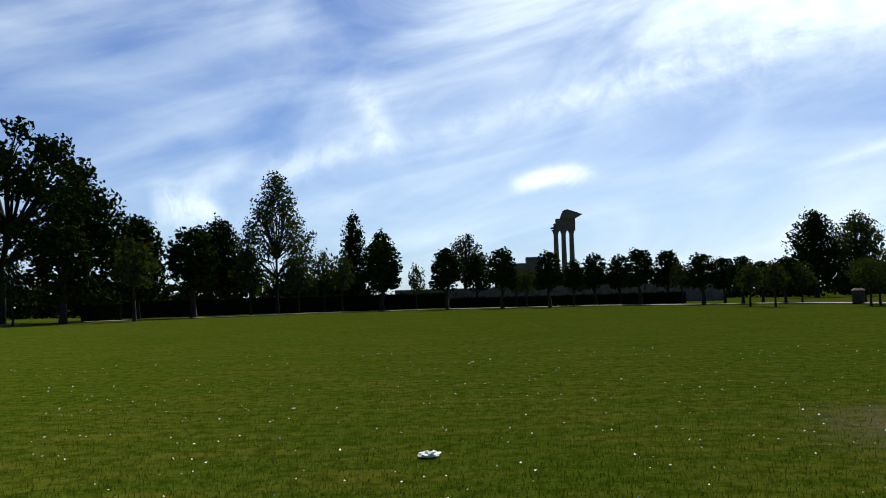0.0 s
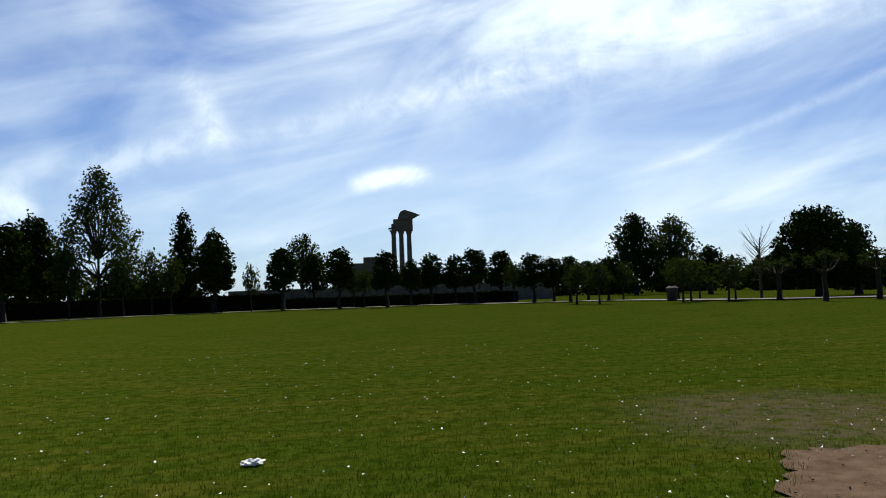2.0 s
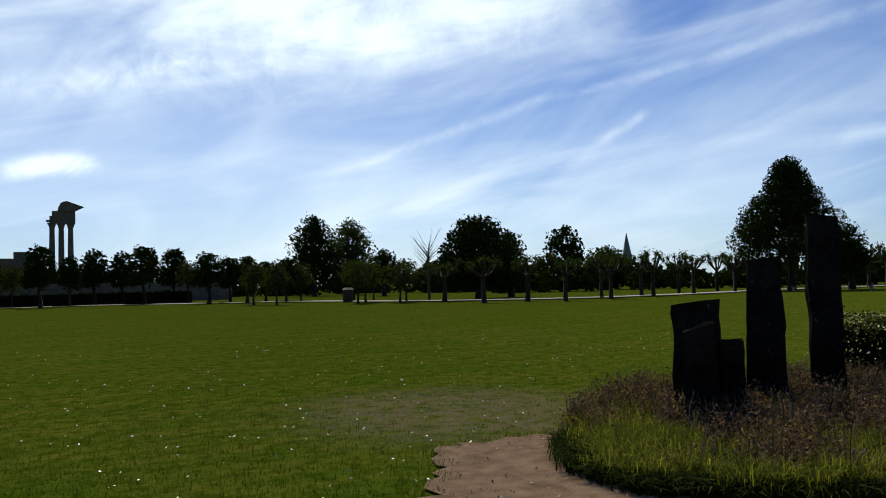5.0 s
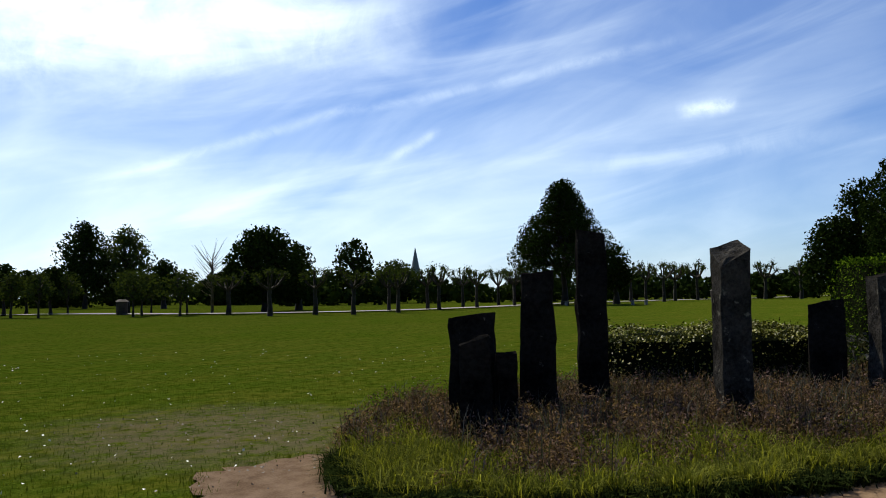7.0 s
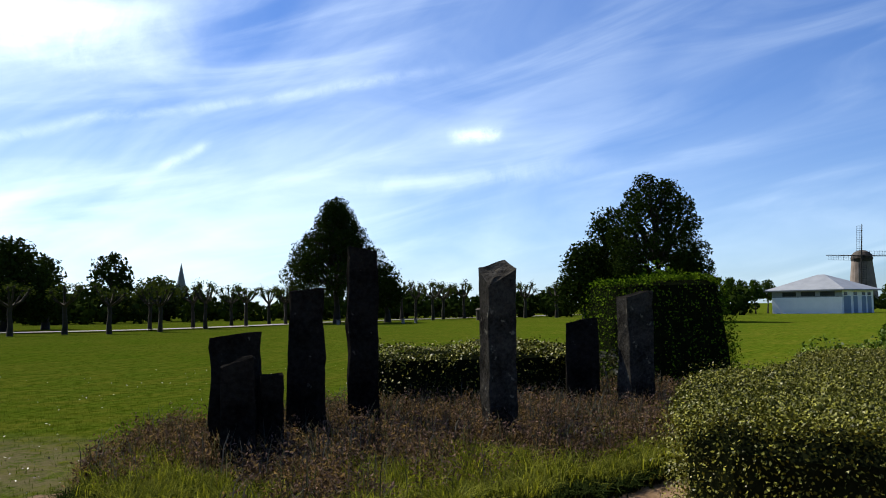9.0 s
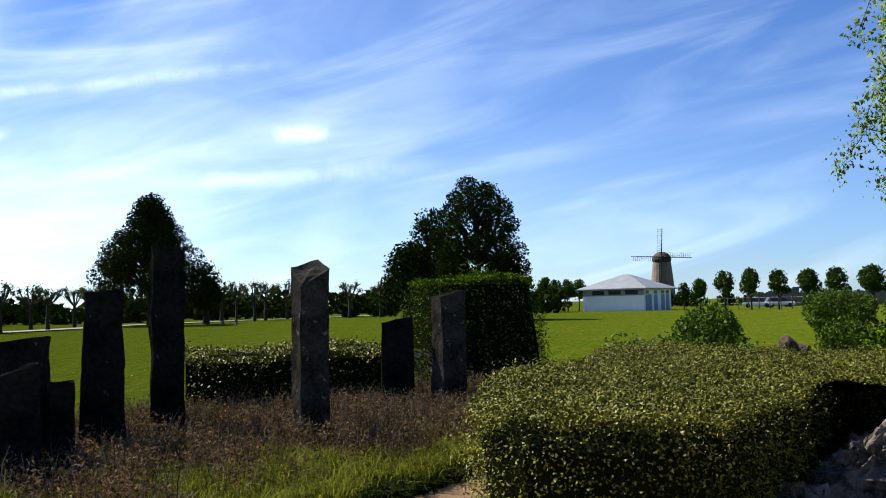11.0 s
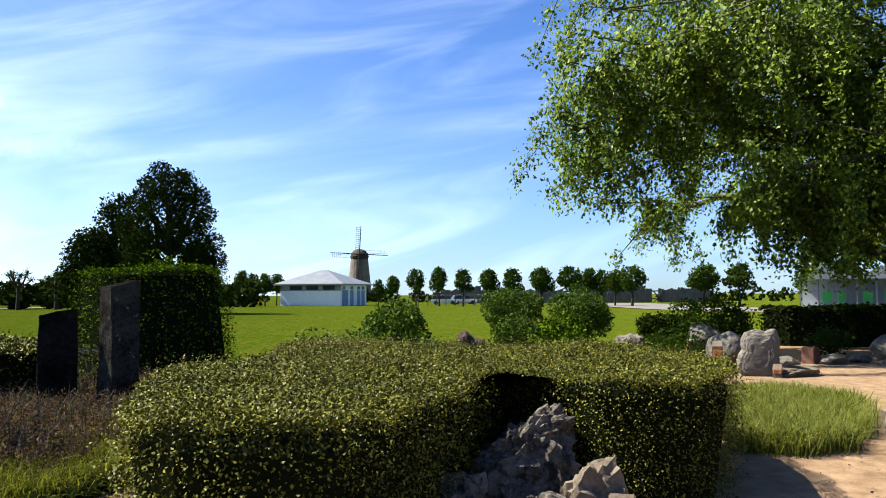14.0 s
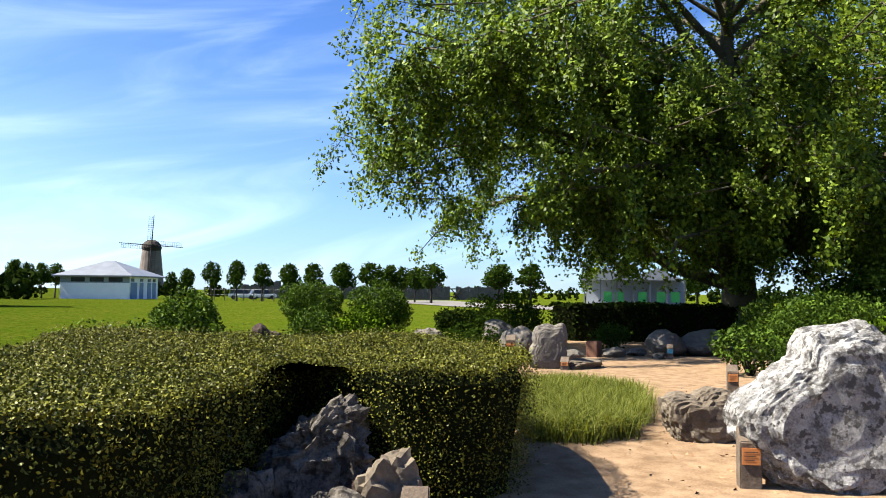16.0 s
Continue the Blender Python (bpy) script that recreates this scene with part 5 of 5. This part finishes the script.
def temple_ruin():
    """Three tall columns carrying a broken corner of entablature."""
    root = thing("temple_columns", 35.2, 247.4, 0, "three tall temple columns with a broken piece of entablature", "ruin")
    box_part("podium", (-6.5, 6.5, -5, 5, -0.5, 6.0), TEMPLE, root)
    for x, y in ((-2.5, -2.2), (-0.22, -2.2), (2.12, -2.2)):
        col = tubes_object("column", [([(x, y, 6.0), (x, y, 6.5), (x, y, 12), (x, y, 19.2)], [0.90, 0.78, 0.76, 0.66])], TEMPLE, root, "", 16)
        bm = bmesh.new()
        bmesh.ops.create_cone(bm, cap_ends=True, segments=16, radius1=0.66, radius2=1.02, depth=1.2, matrix=Matrix.Translation((x, y, 19.7)))
        box(bm, x - 1.06, x + 1.06, y - 1.06, y + 1.06, 20.25, 20.6)
        part("capital", bm, TEMPLE, col)
    box_part("architrave", (-3.0, 3.2, -3.2, -1.2, 20.6, 22.4), TEMPLE, root)
    box_part("ledge", (-3.9, -2.4, -3.3, -1.1, 20.9, 21.3), TEMPLE, root)
    box_part("frieze", (-2.4, 3.2, -3.2, -1.2, 22.4, 23.8), TEMPLE, root)
    bm = bmesh.new()
    prof = [(-1.0, 23.8), (3.3, 23.8), (5.4, 24.9), (0.9, 26.5), (-0.1, 26.2), (-0.6, 25.2)]
    f0 = [bm.verts.new((x, -3.9, z)) for x, z in prof]
    f1 = [bm.verts.new((x, -0.5, z)) for x, z in prof]
    bm.faces.new(f0)
    bm.faces.new(f1[::-1])
    for k in range(len(prof)):
        k2 = (k + 1) % len(prof)
        bm.faces.new((f0[k2], f0[k], f1[k], f1[k2]))
    bmesh.ops.recalc_face_normals(bm, faces=bm.faces[:])
    part("cornice", bm, TEMPLE, root)
    wall = thing("temple_wall", 18.2, 199.0, 0, "broken brown masonry wall of the temple site", "ruin", "", 0)
    bm = box(bmesh.new(), -6.5, 1.0, -1, 1, -0.3, 9.2)
    box(bm, 1.0, 5.0, -1, 1, -0.3, 10.6)
    part("masonry", bm, TEMPLE, wall)


temple_ruin()


def church_spire():
    root = thing("church", 356, 353, 0, "distant church with a slim slate spire", "church", "", 45)
    box_part("tower", (-2.8, 2.8, -2.8, 2.8, 0, 16), SLATE, root)
    bm = bmesh.new()
    bmesh.ops.create_cone(bm, cap_ends=True, segments=8, radius1=2.6, radius2=0.1, depth=13, matrix=Matrix.Translation((0, 0, 22.3)))
    part("spire", bm, SLATE, root)
    bm = box(bmesh.new(), -34, -4, -5, 5, 0, 13)
    for v in bm.verts:
        if v.co.z > 10:
            v.co.y *= 0.1
            v.co.z = 18
    part("nave", bm, SLATE, root)


church_spire()


def park_wall():
    bm = bmesh.new()
    box(bm, -16, 34, -0.2, 0.2, -0.2, 2.9)
    me = bpy.data.meshes.new("park_wall")
    bm.to_mesh(me)
    bm.free()
    w_ = tagged(obj("park_wall", me, GREYWOOD), "long plain grey boundary wall behind the avenue", "wall", "", "structure")
    w_.matrix_world = pose(8, 128, 0, 0, 0, -6)


park_wall()


def palisade():
    root = thing("timber_stockade", 144.7, -30.0, 0, "weathered timber stockade with gate openings", "fence", "", -107)
    for k in range(-30, 62):
        if k in (-12, -11, 13, 14, 24, 25, 26, 43, 44):
            continue
        h = 2.3 + 0.15 * math.sin(k * 1.7) + (0.7 if 30 < k < 40 or -25 < k < -16 else 0.0)
        box_part("board", (k * 0.5 - 3, k * 0.5 - 2.52, -0.06, 0.06, -0.1, h), GREYWOOD, root)
    for z in (0.6, 1.9):
        box_part("rail", (-18, 28, 0.08, 0.2, z, z + 0.18), DARKWOOD, root)
    for x0 in (9.2, -9.0, 18.7):
        for s_ in (1, -1):
            tubes_object("brace", [([(x0, -0.2, 1.0 - s_), (x0 + 1.6, -0.2, 1.0 + s_)], [0.12, 0.12])], DARKWOOD, root, "", 4)


palisade()


def parked_car(x, y, turn):
    """A pale estate car far across the lawn. Local x runs along it."""
    root = thing("parked_car", x, y, 0, "pale parked car beyond the far row of trees", "car", "parked cars", turn)
    bm = box(bmesh.new(), -2.1, 2.1, -0.85, 0.85, 0.3, 0.85, 0.12)
    part("body", bm, CAR, root)
    bm = box(bmesh.new(), -1.9, 1.0, -0.78, 0.78, 0.86, 1.45)
    for v in bm.verts:
        if v.co.z > 1.2:
            v.co.x, v.co.y = v.co.x * 0.78 - 0.1, v.co.y * 0.82
    part("cabin", bm, DARKGLASS, root, "dark glazed cabin")
    box_part("roof", (-1.6, 0.68, -0.64, 0.64, 1.452, 1.50), CAR, root, "", 0.02)
    for wx in (-1.3, 1.3):
        for wy in (-0.8, 0.8):
            bm = bmesh.new()
            bmesh.ops.create_cone(bm, cap_ends=True, segments=14, radius1=0.32, radius2=0.32, depth=0.2, matrix=Matrix.Translation((wx, wy, 0.32)) @ Matrix.Rotation(math.pi / 2, 4, "X"))
            part("wheel", bm, DARKWOOD, root, "black tyre")


parked_car(131.0, -11.3, -95)
parked_car(133.5, -14.6, -80)


def fence_posts():
    """A light fence of thin posts and two wires in front of the far row of trees."""
    root = thing("post_fence", 122.5, -4.0, 0, "thin wooden post fence beside the far row of trees", "fence")
    line_ = [(0.0, 0.0), (-3.5, -3.8), (-6.5, -7.4), (-10.0, -11.0), (-12.5, -14.0)]
    for i in range(len(line_) - 1):
        for f in (0.0, 0.33, 0.66):
            px, py = (line_[i][q] + (line_[i + 1][q] - line_[i][q]) * f for q in (0, 1))
            box_part("post", (px - 0.06, px + 0.06, py - 0.06, py + 0.06, -0.1, 1.7), GREYWOOD, root)
    for z in (0.8, 1.5):
        tubes_object("wire", [([(x_, y_, z) for x_, y_ in line_], [0.02] * len(line_))], METAL, root, "", 4)


fence_posts()


def glass_pavilion():
    root = thing("glass_pavilion", 67.0, -34.6, 0, "glazed pavilion with grey gabled roofs and green seats inside", "building", "", -122)
    box_part("floor", (-0.2, 9.0, 0, 5, -0.2, 0.35), GREYTRIM, root)
    for k in range(2):
        bm = bmesh.new()
        x0, x1 = k * 4.3 - 0.3, k * 4.3 + 4.2
        prof = [(x0, 2.65), (x1, 2.65), ((x0 + x1) / 2, 3.7)]
        f0 = [bm.verts.new((x, -0.4, z)) for x, z in prof]
        f1 = [bm.verts.new((x, 5.4, z)) for x, z in prof]
        bm.faces.new(f0)
        bm.faces.new(f1[::-1])
        for i in range(3):
            j = (i + 1) % 3
            bm.faces.new((f0[j], f0[i], f1[i], f1[j]))
        bmesh.ops.recalc_face_normals(bm, faces=bm.faces[:])
        part("roof", bm, ROOFMETAL, root, "grey gabled roof")
    for x in (0, 1.4, 2.8, 4.2, 5.6, 7.0, 8.5):
        box_part("post", (x - 0.06, x + 0.06, -0.06, 0.06, 0.3, 2.65), METAL, root)
    box_part("back_wall", (-0.1, 8.7, 4.8, 5.0, 0.3, 2.65), GREYTRIM, root)
    for x in (1.6, 2.6, 4.6, 6.2, 7.4):
        seat = box_part("seat", (x, x + 0.75, 1.0, 1.6, 0.75, 0.9), GREENSEAT, root, "bright green plastic seat", 0.03)
        box_part("backrest", (x, x + 0.75, 1.5, 1.62, 0.9, 1.65), GREENSEAT, seat, "", 0.03)


glass_pavilion()


def make_bench(x, y, turn):
    root = thing("park_bench", x, y, 0, "simple wooden park bench without a back", "bench", "park benches", turn)
    for k in range(3):
        box_part("slat", (-1.0, 1.0, -0.22 + 0.16 * k, -0.09 + 0.16 * k, 0.44, 0.49), WOOD, root, "", 0.006)
    for s in (-0.75, 0.75):
        box_part("leg", (s - 0.06, s + 0.06, -0.2, 0.2, -0.05, 0.44), METAL, root)


make_bench(74.8, 42.9, -30)
make_bench(70.0, 47.5, -30)


def make_bin(x, y):
    root = thing("litter_bin", x, y, 0, "tall dark park litter bin", "bin", "litter bins")
    bm = bmesh.new()
    bmesh.ops.create_cone(bm, cap_ends=True, segments=14, radius1=0.5, radius2=0.56, depth=1.25, matrix=Matrix.Translation((0, 0, 0.6)))
    part("body", bm, DARKWOOD, root)
    bm = bmesh.new()
    bmesh.ops.create_cone(bm, cap_ends=True, segments=14, radius1=0.62, radius2=0.35, depth=0.2, matrix=Matrix.Translation((0, 0, 1.32)))
    part("lid", bm, DARKWOOD, root)


make_bin(36.7, 74.1)
make_bin(88.0, 41.0)

# ---- small things on the ground ----
litter = thing("crumpled_paper", 0.16, 8.98, 0.01, "crumpled white paper lying on the lawn", "litter")
bm = bmesh.new()
bmesh.ops.create_icosphere(bm, subdivisions=3, radius=0.10)
for v in bm.verts:
    v.co = Vector((v.co.x * 1.0, v.co.y * 0.7, max(v.co.z * 0.35 + 0.02, 0.0))) * (1 + 0.6 * noise.noise(v.co * 22))
part("paper", bm, PAPER, litter)


def lawn_details():
    rng = np.random.default_rng(801)
    r_, a_ = 4.2 + 22 * rng.random(1100) ** 1.2, np.radians(rng.uniform(-38, 62, 1100))
    p = np.stack([r_ * np.sin(a_), r_ * np.cos(a_), np.full(1100, 0.035)], 1)
    keep = ~inside(SAND_EDGE, p[:, :2]) & ~inside(BED, p[:, :2])
    tagged(obj("daisies", leaves_mesh("daisies", p[keep], 0.030, rng, np.array([[0, 0, 1.2]]), 0.5, 0.8), PETAL), "tiny white daisies and petals on the lawn", "flowers", "", "stuff")
    n = 150000
    r_, a_ = 4.0 + 22 * rng.random(n) ** 1.7, np.radians(rng.uniform(-38, 66, n))
    p = np.stack([r_ * np.sin(a_), r_ * np.cos(a_), np.zeros(n)], 1)
    bare = np.hypot((p[:, 0] - 6.6) * 0.5, (p[:, 1] - 9.6) * 0.42) < 0.9 + 0.3 * rng.normal(size=n)
    keep = (rng.random(n) > (r_ - 4) / 22) & ~inside(SAND_EDGE, p[:, :2]) & ~inside(BED, p[:, :2]) & ~(bare & (rng.random(n) < 0.75))
    tagged(obj("grass_blades", blades_mesh("grass_blades", p[keep], 0.042, 0.006, rng, 0.9), BLADE), "short green blades of the mown lawn", "grass", "", "stuff")
    n = 2600
    edge = rough_outline(SAND_EDGE, 0.13, 0.045, rng, 1)
    pick = edge[rng.integers(0, len(edge), n * 3)] + rng.normal(size=(n * 3, 2)) * 0.10
    pick = pick[(pick[:, 1] > 2.5) & (np.hypot(pick[:, 0], pick[:, 1]) > 4)]
    tagged(obj("edge_grass", blades_mesh("edge_grass", np.c_[pick, np.full(len(pick), 0.01)], 0.06, 0.006, rng, 1.0), BLADE), "ragged grass along the edge of the sandy path", "grass", "", "stuff")
    p = rng.uniform((4, -8), (13, -0.5), (2600, 2))
    p = p[inside(SAND_EDGE, p)]
    w = np.exp(-np.min(np.linalg.norm(p[:, None] - np.array([(8.6, -4.2), (7.6, -4.0), (12.2, -6.8), (9.4, -4.9)])[None], axis=2), 1) / 0.6)
    p = p[rng.random(len(p)) < w + 0.03]
    tagged(obj("leaf_litter", leaves_mesh("leaf_litter", np.c_[p, np.full(len(p), 0.032)], 0.05, rng, np.array([[0, 0, 1.5]]), 0.4, 0.6), LITTER), "dry brown leaf litter on the sand", "leaves", "", "stuff")


lawn_details()


def crumbs():
    """Pale crumbs and pebbles on the worn patch and along the sandy path."""
    rng = np.random.default_rng(809)
    p = np.concatenate([rng.normal(size=(150, 2)) * [1.0, 1.2] + [6.5, 9.4], rng.uniform((3.8, 5.2), (6.2, 7.6), (70, 2)), rng.uniform((6.5, -8), (14, -2.6), (160, 2))])
    tagged(obj("pebbles", leaves_mesh("pebbles", np.c_[p, np.full(len(p), 0.038)], 0.028, rng, np.array([[0, 0, 1.0]]), 0.5, 0.8), GRANITE), "small pale pebbles on bare ground", "pebbles", "", "stuff")


crumbs()
